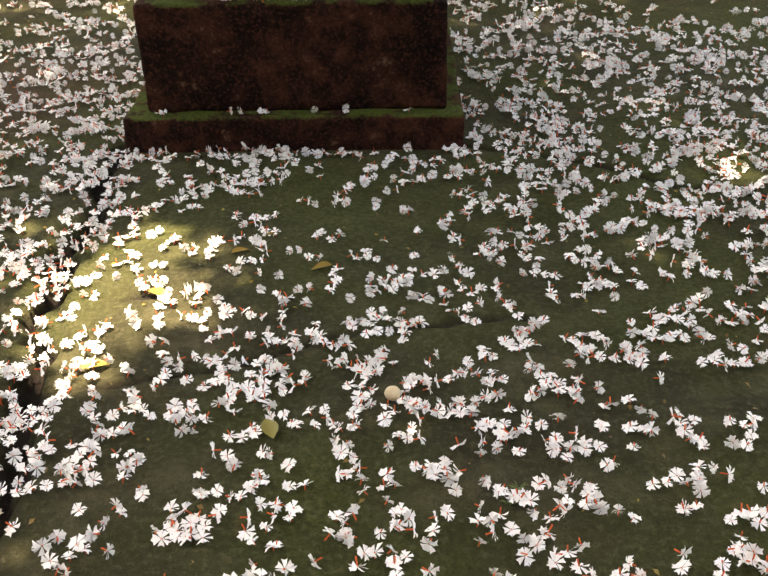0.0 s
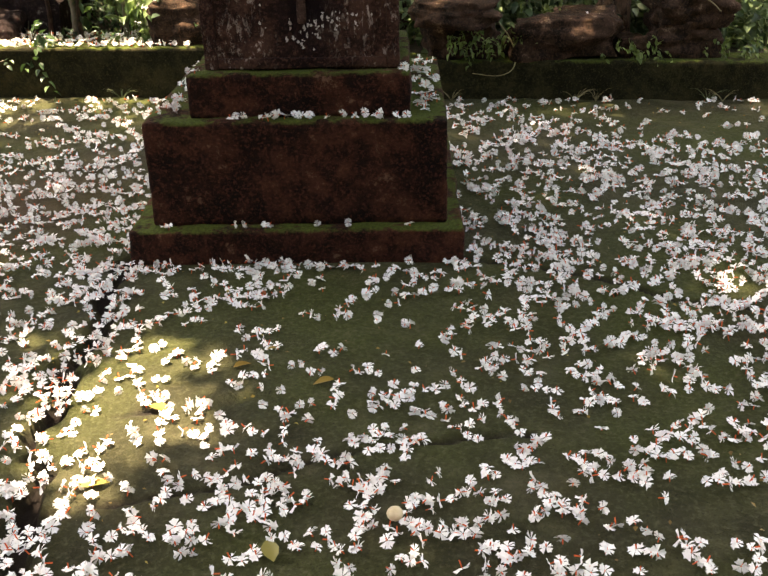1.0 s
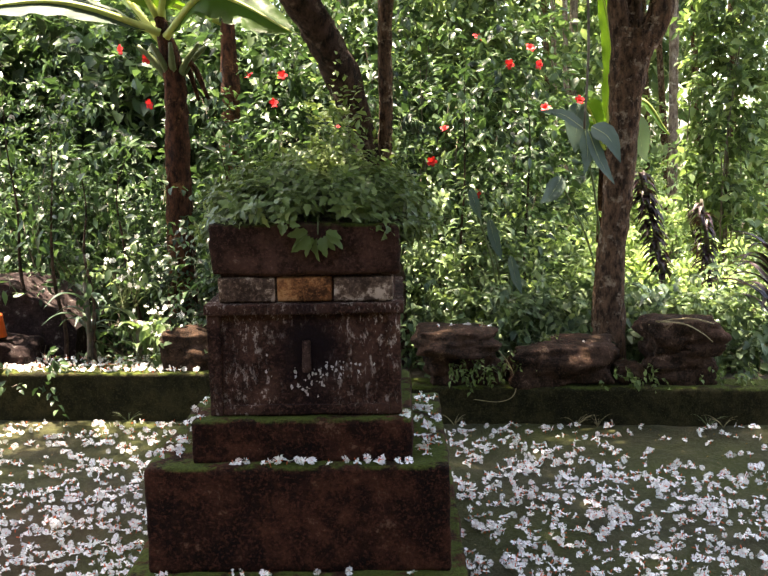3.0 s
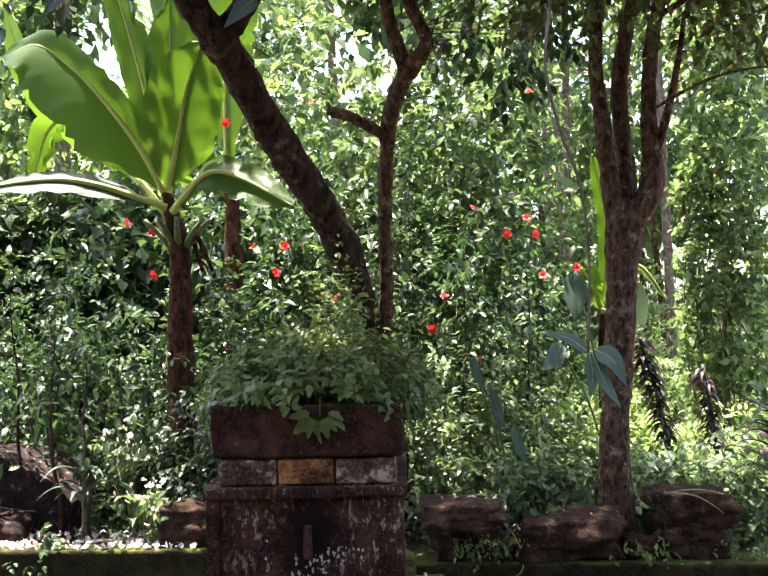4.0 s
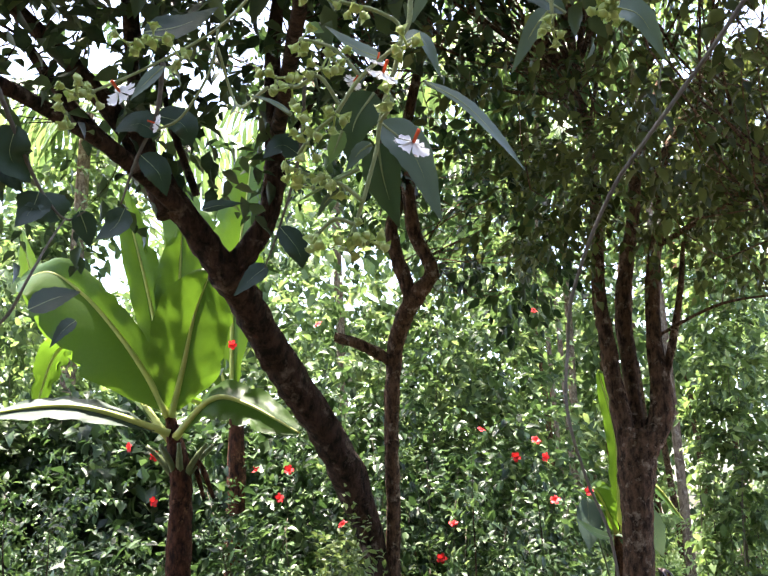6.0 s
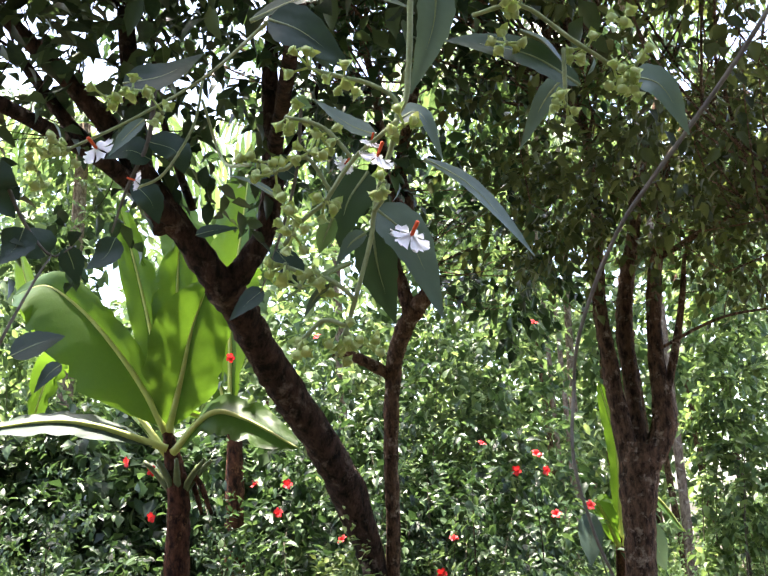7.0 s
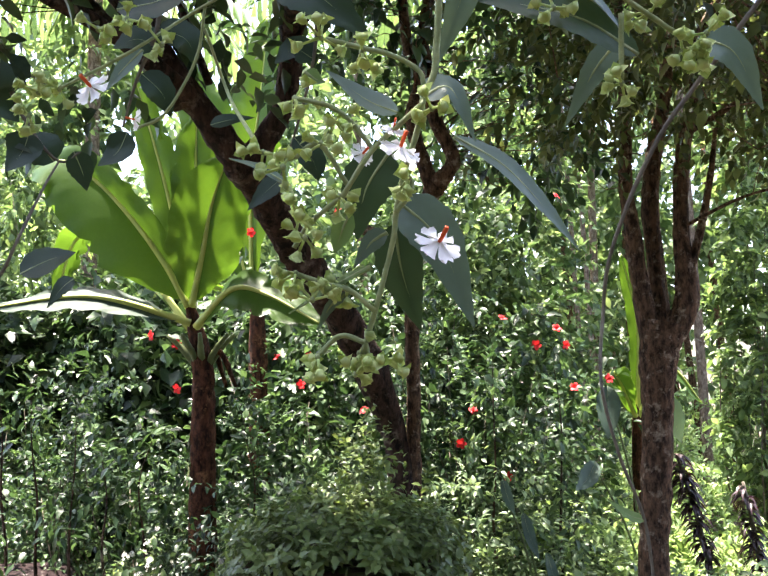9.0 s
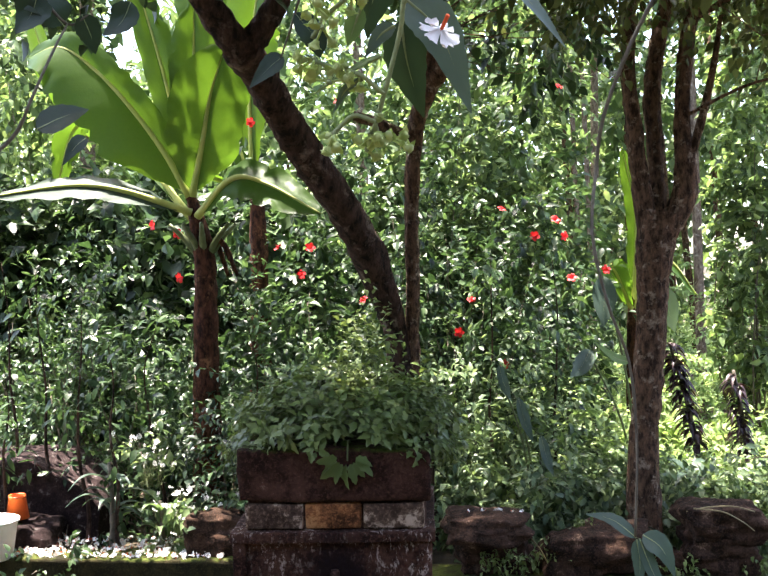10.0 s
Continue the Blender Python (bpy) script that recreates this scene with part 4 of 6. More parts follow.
def build_shrub(name, at, size, n, mat, label, category, seed, leaf=0.055, shape=LEAF, per=7, length=0.17, stems=16, flowers=(), group="", stem_mat=None, low=0.0):
    """A many-stemmed shrub: stems from one foot, leafy twigs through an uneven body."""
    r = np.random.default_rng(seed)
    x, y, z = at
    rx, ry, h = size
    n = int(n * 1.45)
    shrub = empty(name, at, label, category, group)
    u = r.uniform(-1, 1, (n * 2, 3))
    u = u[np.hypot(u[:, 0], u[:, 1]) < 1][:n]
    u[:, 2] = (u[:, 2] + 1) / 2
    lump = 0.75 + 0.35 * np.sin(u[:, 0] * 4 + seed) * np.cos(u[:, 1] * 3 + seed * 2)
    c = np.stack([x + u[:, 0] * rx, y + u[:, 1] * ry, z + (low + (1 - low) * u[:, 2]) * h * lump], -1)
    out = np.stack([u[:, 0], u[:, 1] - 0.3, u[:, 2] * 0.5], -1)
    mesh_part("foliage", sprays(c, out, per + 1, length, leaf * 0.74, shape, 0.3, 0.85, r), mat, shrub)
    tips = c[r.choice(len(c), min(stems, len(c)), replace=False)]
    mesh_part("stemwork", tapered_twigs(lambda: (x + r.uniform(-0.3, 0.3) * rx, y + r.uniform(-0.3, 0.3) * ry, z - 0.04), tips, 0.008, r, 5, 0.06), stem_mat or M_TWIG, shrub)
    for p in flowers:
        ob = new("flower", RED_FLOWER)
        ob.parent = shrub
        ob.matrix_parent_inverse = Matrix.Translation(-Vector(at))
        ob.matrix_basis = Matrix.LocRotScale(p, Euler((r.uniform(0.6, 1.9), r.uniform(-0.4, 0.4), r.uniform(-0.8, 0.8))), (0.026,) * 3)
        tagged(ob, "red hibiscus bloom")
    return shrub


Z = 0.1
HIB = "tall leafy hibiscus shrub with scattered red blooms"
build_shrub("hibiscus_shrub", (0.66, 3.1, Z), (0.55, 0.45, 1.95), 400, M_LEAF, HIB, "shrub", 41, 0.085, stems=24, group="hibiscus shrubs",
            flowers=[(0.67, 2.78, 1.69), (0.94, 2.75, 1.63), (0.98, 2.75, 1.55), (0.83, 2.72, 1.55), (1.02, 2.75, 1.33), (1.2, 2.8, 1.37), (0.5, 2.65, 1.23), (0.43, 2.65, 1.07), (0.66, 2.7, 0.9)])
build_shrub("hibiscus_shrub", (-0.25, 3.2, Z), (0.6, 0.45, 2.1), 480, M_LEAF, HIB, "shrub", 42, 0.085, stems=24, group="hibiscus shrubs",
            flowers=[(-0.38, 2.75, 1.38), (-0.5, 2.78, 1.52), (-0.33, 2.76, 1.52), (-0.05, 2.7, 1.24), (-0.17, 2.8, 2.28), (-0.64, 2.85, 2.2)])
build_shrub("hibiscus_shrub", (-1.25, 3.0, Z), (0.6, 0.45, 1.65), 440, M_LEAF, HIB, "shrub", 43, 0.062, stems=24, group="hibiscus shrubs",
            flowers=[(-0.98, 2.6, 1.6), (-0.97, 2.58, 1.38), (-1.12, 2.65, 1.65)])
# the two back shrubs wear the lighter copy, as if in full sun
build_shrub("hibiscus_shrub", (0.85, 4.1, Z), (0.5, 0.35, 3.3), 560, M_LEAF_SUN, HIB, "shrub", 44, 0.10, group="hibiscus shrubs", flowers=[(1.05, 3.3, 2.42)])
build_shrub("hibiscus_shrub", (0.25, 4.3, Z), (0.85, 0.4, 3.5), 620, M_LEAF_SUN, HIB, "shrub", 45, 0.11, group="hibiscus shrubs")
UND = "low leafy green undergrowth herb behind the curb"
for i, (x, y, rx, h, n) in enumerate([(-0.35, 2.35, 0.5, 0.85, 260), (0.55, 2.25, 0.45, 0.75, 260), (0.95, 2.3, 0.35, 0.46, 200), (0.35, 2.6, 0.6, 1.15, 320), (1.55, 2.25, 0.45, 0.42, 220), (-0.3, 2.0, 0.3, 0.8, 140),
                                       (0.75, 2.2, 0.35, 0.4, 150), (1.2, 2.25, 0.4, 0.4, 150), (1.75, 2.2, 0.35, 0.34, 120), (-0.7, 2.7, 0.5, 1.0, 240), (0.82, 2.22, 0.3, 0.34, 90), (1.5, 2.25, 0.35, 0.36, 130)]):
    # left-hand herbs keep the darker shrub leaf, the others the lit tone
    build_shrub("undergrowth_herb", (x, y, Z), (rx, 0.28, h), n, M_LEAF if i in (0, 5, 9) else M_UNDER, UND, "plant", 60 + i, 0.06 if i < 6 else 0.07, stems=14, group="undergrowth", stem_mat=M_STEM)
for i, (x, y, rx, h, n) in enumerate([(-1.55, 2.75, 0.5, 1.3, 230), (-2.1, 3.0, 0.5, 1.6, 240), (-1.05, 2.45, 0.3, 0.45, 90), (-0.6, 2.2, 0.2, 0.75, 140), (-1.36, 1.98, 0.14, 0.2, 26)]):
    build_shrub("garden_shrub", (x, y, Z), (rx, 0.3, h), n, M_LEAF_DARK_SHADE if i == 3 else M_LEAF, "leafy garden shrub with thin upright stems", "shrub", 80 + i, 0.052, stems=26, group="garden shrubs")
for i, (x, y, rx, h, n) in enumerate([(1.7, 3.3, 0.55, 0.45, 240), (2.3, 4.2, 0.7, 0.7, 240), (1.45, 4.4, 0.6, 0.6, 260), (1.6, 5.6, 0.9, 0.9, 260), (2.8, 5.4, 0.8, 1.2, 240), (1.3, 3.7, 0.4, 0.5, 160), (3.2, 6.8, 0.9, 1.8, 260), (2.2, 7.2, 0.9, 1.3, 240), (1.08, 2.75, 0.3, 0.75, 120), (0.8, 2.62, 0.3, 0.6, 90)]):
    build_shrub("sunlit_herb", (x, y, Z), (rx, 0.45, h), n, M_LEAF_WEED_LIT, "bright yellow-green sunlit weeds in the clearing", "plant", 90 + i, 0.07, stems=12, group="sunlit weeds", stem_mat=M_STEM)
build_shrub("vine_column", (2.2, 3.5, Z), (0.19, 0.15, 4.2), 430, M_VINE, "tree trunk thickly wrapped in hanging leafy vine", "vine", 101, 0.085, length=0.12, stems=14, low=0.14)
build_shrub("vine_column", (-2.5, 4.5, Z), (0.4, 0.3, 3.8), 320, M_VINE, "tree trunk thickly wrapped in hanging leafy vine", "vine", 102, 0.09, stems=10)


# ---- palms and the far garden ----
def build_palm(x, y, h, rad, seed, fronds=True):
    r = np.random.default_rng(seed)
    palm = empty("palm_tree", (x, y, 0), "slim pale palm trunk in the sunlit distance", "palm", "distant palms")
    lean = r.uniform(-0.2, 0.2)
    mesh_part("trunk", limb([(x, y, 0, rad * 1.3), (x + lean * 0.3, y, h * 0.4, rad), (x + lean, y, h, rad * 0.8)], 10, 0.03, 10, seed), M_PALM, palm)
    if fronds:
        for k in range(9):
            a = k * 0.7 + r.uniform(-0.2, 0.2)
            d = np.array((math.cos(a), math.sin(a), 0))
            s = np.linspace(0, 1, 22)[:, None]
            rib = np.array((x + lean, y, h)) + d * s * 1.7 + np.array((0, 0, 1.0)) * (0.8 * s - 1.5 * s * s)
            side = np.cross(d, (0, 0, 1))
            at = np.vstack([rib[2:], rib[2:]])
            al = np.vstack([side[None] * 1.0 + d * 0.6 + np.array((0, 0, -0.5)), -side[None] + d * 0.6 + np.array((0, 0, -0.5))]).repeat(20, 0)
            mesh_part("frond", join([place_leaves(STRAP_LEAF, at, al, np.array([[0, 0, 1.0]]), np.full(40, 0.5)), tube_arrays(rib, 0.014 * (1.1 - s[:, 0]), 4)]), M_LEAF_SUN, palm)
    return palm


build_palm(2.62, 6.0, 6.5, 0.036, 111)
build_palm(1.72, 6.0, 5.5, 0.022, 112)
build_palm(1.85, 7.4, 6.0, 0.024, 113)
build_palm(-2.7, 6.0, 5.0, 0.07, 114)
build_palm(2.35, 9.5, 6.0, 0.05, 115)
build_palm(-0.4, 9.0, 6.5, 0.06, 116)


def build_far_woods():
    r = np.random.default_rng(120)
    pieces, trunks, shade = [], [], []
    for i in range(370):
        y = r.uniform(5.5, 17)
        x = r.uniform(-0.62, 0.62) * (y + 3)
        z = r.uniform(0.0, 0.48 * (y + 2.1)) + 0.3
        if y < 8.5 and -0.6 < x < 3.0:
            continue
        lane = (x - 0.27) / (y + 2.1)
        rise = (z - 1.27) / (y + 2.1)
        if 0.24 < lane < 0.38 and z > 1.3 and i % 2 or -0.34 < lane < -0.2 and rise > 0.25 and i % 3:
            continue
        s = r.uniform(0.35, 0.75) * (y / 9)
        n = int(44)
        u = unit(r.normal(0, 1, (n, 3))) * r.uniform(0.2, 1, (n, 1)) ** 0.5
        c = np.array((x, y, z)) + u * np.array((s, s, s * 0.8))
        pieces.append(sprays(c, u, 6, 0.3, 0.15 * (0.7 + y / 20), SMALL_LEAF, 0.4, 0.8, r))
        if i % 12 == 0:
            trunks.append(tube_arrays([(x + 0.2, y, -0.1), (x, y, z * 0.6), (x, y, z)], [0.05, 0.04, 0.02], 6))
    # added leaf layer, stands in for deep shade between the hibiscus leaves
    for i in range(170):
        x, y, z = r.uniform(-3.6, 0.5), r.uniform(4.2, 5.0), r.uniform(0.2, 1.9)
        n = 24
        u = unit(r.normal(0, 1, (n, 3))) * r.uniform(0.3, 1, (n, 1))
        shade.append(sprays(np.array((x, y, z)) + u * 0.4, u, 6, 0.22, 0.12, SMALL_LEAF, 0.4, 0.8, r))
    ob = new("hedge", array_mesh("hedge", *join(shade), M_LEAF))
    tagged(ob, "dense leaf layer added behind the hibiscus to darken its gaps", "hedge", kind="stuff")
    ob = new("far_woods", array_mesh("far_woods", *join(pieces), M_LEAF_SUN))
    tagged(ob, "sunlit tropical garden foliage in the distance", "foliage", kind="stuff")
    ob = new("far_trunks", array_mesh("far_trunks", *join(trunks), M_BARK_PALE))
    tagged(ob, "thin grey trunks of the distant trees", "trunks", kind="stuff")


build_far_woods()


def build_unseen_screen():
    """Unseen leaf walls behind and beside the place, added to close it from the open sky."""
    r = np.random.default_rng(140)
    pieces = []
    for i in range(150):
        a = r.uniform(-0.15, math.pi + 0.15)
        d = r.uniform(4.5, 8.0)
        x, y, z = d * math.cos(a), -1.2 - d * math.sin(a) * 0.8, r.uniform(0.2, 4.0)
        n = 26
        u = unit(r.normal(0, 1, (n, 3))) * r.uniform(0.3, 1, (n, 1)) ** 0.5
        pieces.append(sprays(np.array((x, y, z)) + u * 0.9, u, 5, 0.5, 0.34, SMALL_LEAF, 0.4, 0.8, r))
    ob = new("unseen_leaf_screen", array_mesh("unseen_leaf_screen", *join(pieces), M_LEAF_DARK_SHADE))
    tagged(ob, "unseen dark leaf screen added to block sky light", "trees", kind="stuff")


build_unseen_screen()


# ---- fallen flowers ----
def jasmine(seed, diameter=0.0265):
    """A night-jasmine flower, mouth up: seven narrow notched petals set like a pinwheel, more or less curled, on an orange tube."""
    r = np.random.default_rng(seed)
    v, f = [], []
    for k in range(7):
        a = (k + r.normal(0, 0.1)) * math.tau / 7
        ca, sa = math.cos(a), math.sin(a)
        b = len(v)
        long, curl, lean = r.uniform(0.82, 1.08), r.normal(0.02, 0.10), r.normal(0, 0.05)
        for s, q, z in ((0.04, 0.0, 0.0), (0.5, -0.19, 0.07), (1.0, -0.33, 0.06), (0.87, 0.02, 0.10), (0.97, 0.34, 0.03), (0.5, 0.23, 0.03)):
            x, y = s * long * 0.5 * diameter, q * 0.5 * diameter
            v.append((x * ca - y * sa, x * sa + y * ca, (z + curl * s * s + lean * q * 3) * diameter))
        f += [(b, b + 5, b + 3), (b, b + 3, b + 1), (b + 1, b + 3, b + 2), (b + 3, b + 5, b + 4)]
    corolla = np.array(v), np.array(f)
    w = 0.042 * diameter
    tube = tube_arrays([(0, 0, 0.03 * diameter), (0.02 * diameter, 0, -0.38 * diameter)], [w, w * 1.2], 5)
    return corolla, tube


BLOOMS = [jasmine(k) for k in range(7)]
TUBE = BLOOMS[0][1]
CMS = [array_mesh("corolla", *c, M_PETAL, False) for c, _ in BLOOMS]
CM, TM = CMS[0], array_mesh("tube", *TUBE, M_TUBE)


def flower_density(x, y):
    """How thickly the flowers lie: sparse before the pedestal, thick along the sides and near the bottom step."""
    d = 0.70
    d -= 0.36 * math.exp(-((x - 0.05) / 0.42) ** 2 - ((y + 0.42) / 0.34) ** 2)
    d -= 0.15 * math.exp(-((x - 0.75) / 0.22) ** 2 - ((y + 1.05) / 0.4) ** 2)
    d -= 0.35 * math.exp(-((x - 1.35) / 0.5) ** 2 - ((y - 1.35) / 0.3) ** 2)
    d += 0.8 * math.exp(-((x - 1.1) / 0.3) ** 2 - ((y + 0.15) / 0.28) ** 2)
    d += 0.3 * math.exp(-((x - 0.85) / 0.35) ** 2 - ((y - 0.7) / 0.6) ** 2)
    d += 0.45 * math.exp(-((x + 0.85) / 0.35) ** 2 - ((y - 0.2) / 0.5) ** 2)
    d += 0.45 * math.exp(-((y + 1.12) / 0.24) ** 2 - ((x - 0.2) / 0.6) ** 2)
    d += 1.0 * math.exp(-(float(line_distance(np.array(x), np.array(y), CRACK_WIDE, 0)) / 0.055) ** 2)
    d += 0.6 * math.exp(-((y + 0.954) / 0.03) ** 2 - ((x - -0.232) / 0.13) ** 2)
    d += 0.35 * math.exp(-((y + 0.02) / 0.035) ** 2) * (abs(x) < 0.45)
    d -= 0.28 * max(0.0, min(1.0, (y - 0.75) / 0.4))
    d -= 1.1 * max(0.0, (-1.42 - y) / 0.6, (-1.65 - x) / 0.4, (x - 1.95) / 0.5)
    d += 0.4 * noise.noise(Vector((x * 7, y * 7, 4.0))) + 0.45 * noise.noise(Vector((x * 16, y * 16, 9.0)))
    return d


def flower_pose(x, y, z, r):
    """Mouth up, mouth down with the tube in the air, or tipped on its side."""
    k, turn = r.random(), r.uniform(0, 2 * math.pi)
    size = r.uniform(0.72, 1.04)
    if k < 0.36:
        e, h = Euler((r.normal(0, 0.25), r.normal(0, 0.25), turn)), 0.006
    elif k < 0.62:
        e, h = Euler((math.pi + r.normal(0, 0.35), r.normal(0, 0.35), turn)), 0.006
    else:
        e, h = (Matrix.Rotation(turn, 3, "Z") @ Euler((r.uniform(1.1, 1.9), 0, r.uniform(-0.6, 0.6))).to_matrix()).to_euler(), 0.011 * size
    return Matrix.LocRotScale((x, y, z + h), e, (size, size, size * r.uniform(0.7, 1.3)))


def build_fallen_flowers():
    r = np.random.default_rng(200)
    spots = []
    while len(spots) < 10000:
        x, y = r.uniform(-1.95, 2.35), r.uniform(-2.1, 1.68)
        if -0.43 < x < 0.43 and -0.006 < y < 0.86 or y > curb_line(x) - 0.01:
            continue
        if r.random() < flower_density(x, y):
            spots.append((x, y, 0.0))
            a = r.uniform(0, 6.28)
            for k in range(int(r.choice((0, 0, 0, 0, 1, 1, 2)))):
                a += r.uniform(-0.9, 0.9)
                x, y = x + 0.022 * math.cos(a), y + 0.022 * math.sin(a)
                if not (-0.43 < x < 0.43 and -0.006 < y < 0.86 or y > curb_line(x) - 0.01):
                    spots.append((x, y, 0.002))
    near = [p for p in spots if p[1] < -0.83 and -0.35 < p[0] < 0.95 and p[1] > -1.38]
    single = set(near[:300])
    for x in r.uniform(-0.35, 0.37, 9):
        spots.append((x, 0.022, 0.09))
    for x in r.uniform(-0.24, 0.3, 26):
        spots.append((x, r.uniform(0.058, 0.08), 0.358))
    for _ in range(40):
        spots.append((r.uniform(-0.35, -0.27), r.uniform(0.1, 0.75), 0.358))
        spots.append((r.uniform(0.305, 0.37), r.uniform(0.12, 0.75), 0.358))
    for x in (-0.235, 0.27, 0.28):
        spots.append((x, 0.11, 0.463))
    for x in r.uniform(-1.6, -0.6, 330):
        spots.append((x, curb_line(x) + 0.02 + 0.3 * r.random() ** 1.5, 0.208))
    for x in r.uniform(0.38, 0.64, 7):
        spots.append((x, 1.72, 0.385))
    for x in r.uniform(0.85, 1.1, 6):
        spots.append((x, 1.72, 0.30))
    white, orange = [], []

    def laid(arrays, m):
        k = np.array(m)
        return arrays[0] @ k[:3, :3].T + k[:3, 3], arrays[1]

    for i, p in enumerate(spots):
        m = flower_pose(*p, r)
        if p in single:
            ob = new("fallen_flower", CMS[i % 7])
            ob.matrix_world = m
            tagged(ob, "white night-jasmine flower fallen on mossy concrete", "flower", "fallen flowers")
            t = new("tube", TM)
            t.parent = ob
            tagged(t, "orange flower tube")
        else:
            white.append(laid(BLOOMS[i % 7][0], m))
            orange.append(laid(TUBE, m))
    ob = new("fallen_flowers", array_mesh("fallen_flowers", *join(white), M_PETAL, False))
    tagged(ob, "carpet of fallen white night-jasmine flowers with orange tubes", "flowers", kind="stuff")
    t = new("tubes", array_mesh("tubes", *join(orange), M_TUBE))
    t.parent = ob
    tagged(t, kind="stuff")


build_fallen_flowers()


def build_litter():
    """Crumbs of dead leaf and bark scattered thinly over the concrete."""
    r = np.random.default_rng(230)
    n = 700
    at = np.stack([r.uniform(-1.7, 2.0, n), r.uniform(-1.5, 1.6, n), np.full(n, 0.004)], -1)
    at = at[~((np.abs(at[:, 0]) < 0.45) & (at[:, 1] > -0.02) & (at[:, 1] < 0.88))]
    n = len(at)
    along = np.stack([r.normal(0, 1, n), r.normal(0, 1, n), r.normal(0, 0.12, n)], -1)
    up = np.array((0, 0, 1.0)) + r.normal(0, 0.3, (n, 3))
    ob = new("leaf_litter", array_mesh("leaf_litter", *place_leaves(SMALL_LEAF, at, along, up, r.uniform(0.004, 0.013, n)), M_DRY))
    tagged(ob, "crumbs of dead brown leaf scattered on the concrete", "litter", kind="stuff")


build_litter()


def build_dry_leaf(x, y, size, turn, mat, label):
    ob = new("dry_leaf", array_mesh("dry_leaf", *place_leaves(leaf_shape(0.5, 0.25, 0.12, 4), np.array([[0, 0, 0.0]]), np.array([[0, 1.0, 0.05]]), np.array([[0, 0, 1.0]]), [size]), mat))
    ob.matrix_world = pose(x, y, 0.006, 0, 0, turn)
    return tagged(ob, label, "leaf", "fallen leaves")


build_dry_leaf(0.07, -1.10, 0.055, 20, M_YELLOW, "fallen yellow leaf curled among the flowers")
build_dry_leaf(-0.285, -0.92, 0.058, -70, M_YELLOW, "fallen yellowish leaf on the concrete")
build_dry_leaf(-0.08, -0.53, 0.04, -60, M_DRY, "small dry brown leaf")
build_dry_leaf(0.13, -0.58, 0.045, 110, M_DRY, "small dry brown leaf")
build_dry_leaf(-0.18, -0.69, 0.05, 60, M_DRY, "small dry brown leaf")
build_dry_leaf(0.0, -0.45, 0.022, 100, M_DRY, "small dry brown leaf")
bm = bmesh.new()
bmesh.ops.create_uvsphere(bm, u_segments=16, v_segments=10, radius=0.0135)
for v in bm.verts:
    v.co.z *= 0.85
    v.co *= 1 + 0.05 * noise.noise(v.co * 120)
seed = smooth(part("round_seed", bm, M_SEED, None))
seed.location = (0.251, -0.997, 0.011)
tagged(seed, "pale cream round seed on the concrete", "seed")


# ---- the hanging jasmine branch ----
def near_leaf(parent, points, width, mat, face=(0, -1, 0.25), curl=0.15):
    """A single rough leaf along a curve, with a folded midrib and slightly scalloped edge."""
    c = curve_through([(*p, 0) for p in points], 8 if len(points) > 2 else 14)[:, :3]
    n = len(c)
    s = np.linspace(0, 1, n)
    d = unit(np.gradient(c, axis=0))
    x = unit(np.cross(d, np.array(face, float)))
    z = np.cross(x, d)
    w = width * 0.5 * np.sin(math.pi * s ** 0.72) ** 0.85 * (1 - 0.35 * s)
    w[0], w[-1] = 0.0006, 0.0003
    v = []
    for i in range(n):
        e = w[i] * (1 + 0.05 * math.sin(i * 2.3))
        v += [c[i] - x[i] * e + z[i] * e * curl, c[i] - x[i] * e * 0.5 + z[i] * e * curl * 0.7, c[i], c[i] + x[i] * e * 0.5 + z[i] * e * curl * 0.7, c[i] + x[i] * e + z[i] * e * curl]
    f = []
    for i in range(n - 1):
        for j in range(4):
            a = i * 5 + j
            f += [(a, a + 1, a + 6), (a, a + 6, a + 5)]
    leaf = mesh_part("leaf", (np.array(v), np.array(f)), mat, parent)
    rib = new("midrib", array_mesh("midrib", *tube_arrays(c - z * 0.0003, 0.0008 * (1.1 - s), 5), M_BUDSTEM))
    rib.parent = leaf
    return leaf


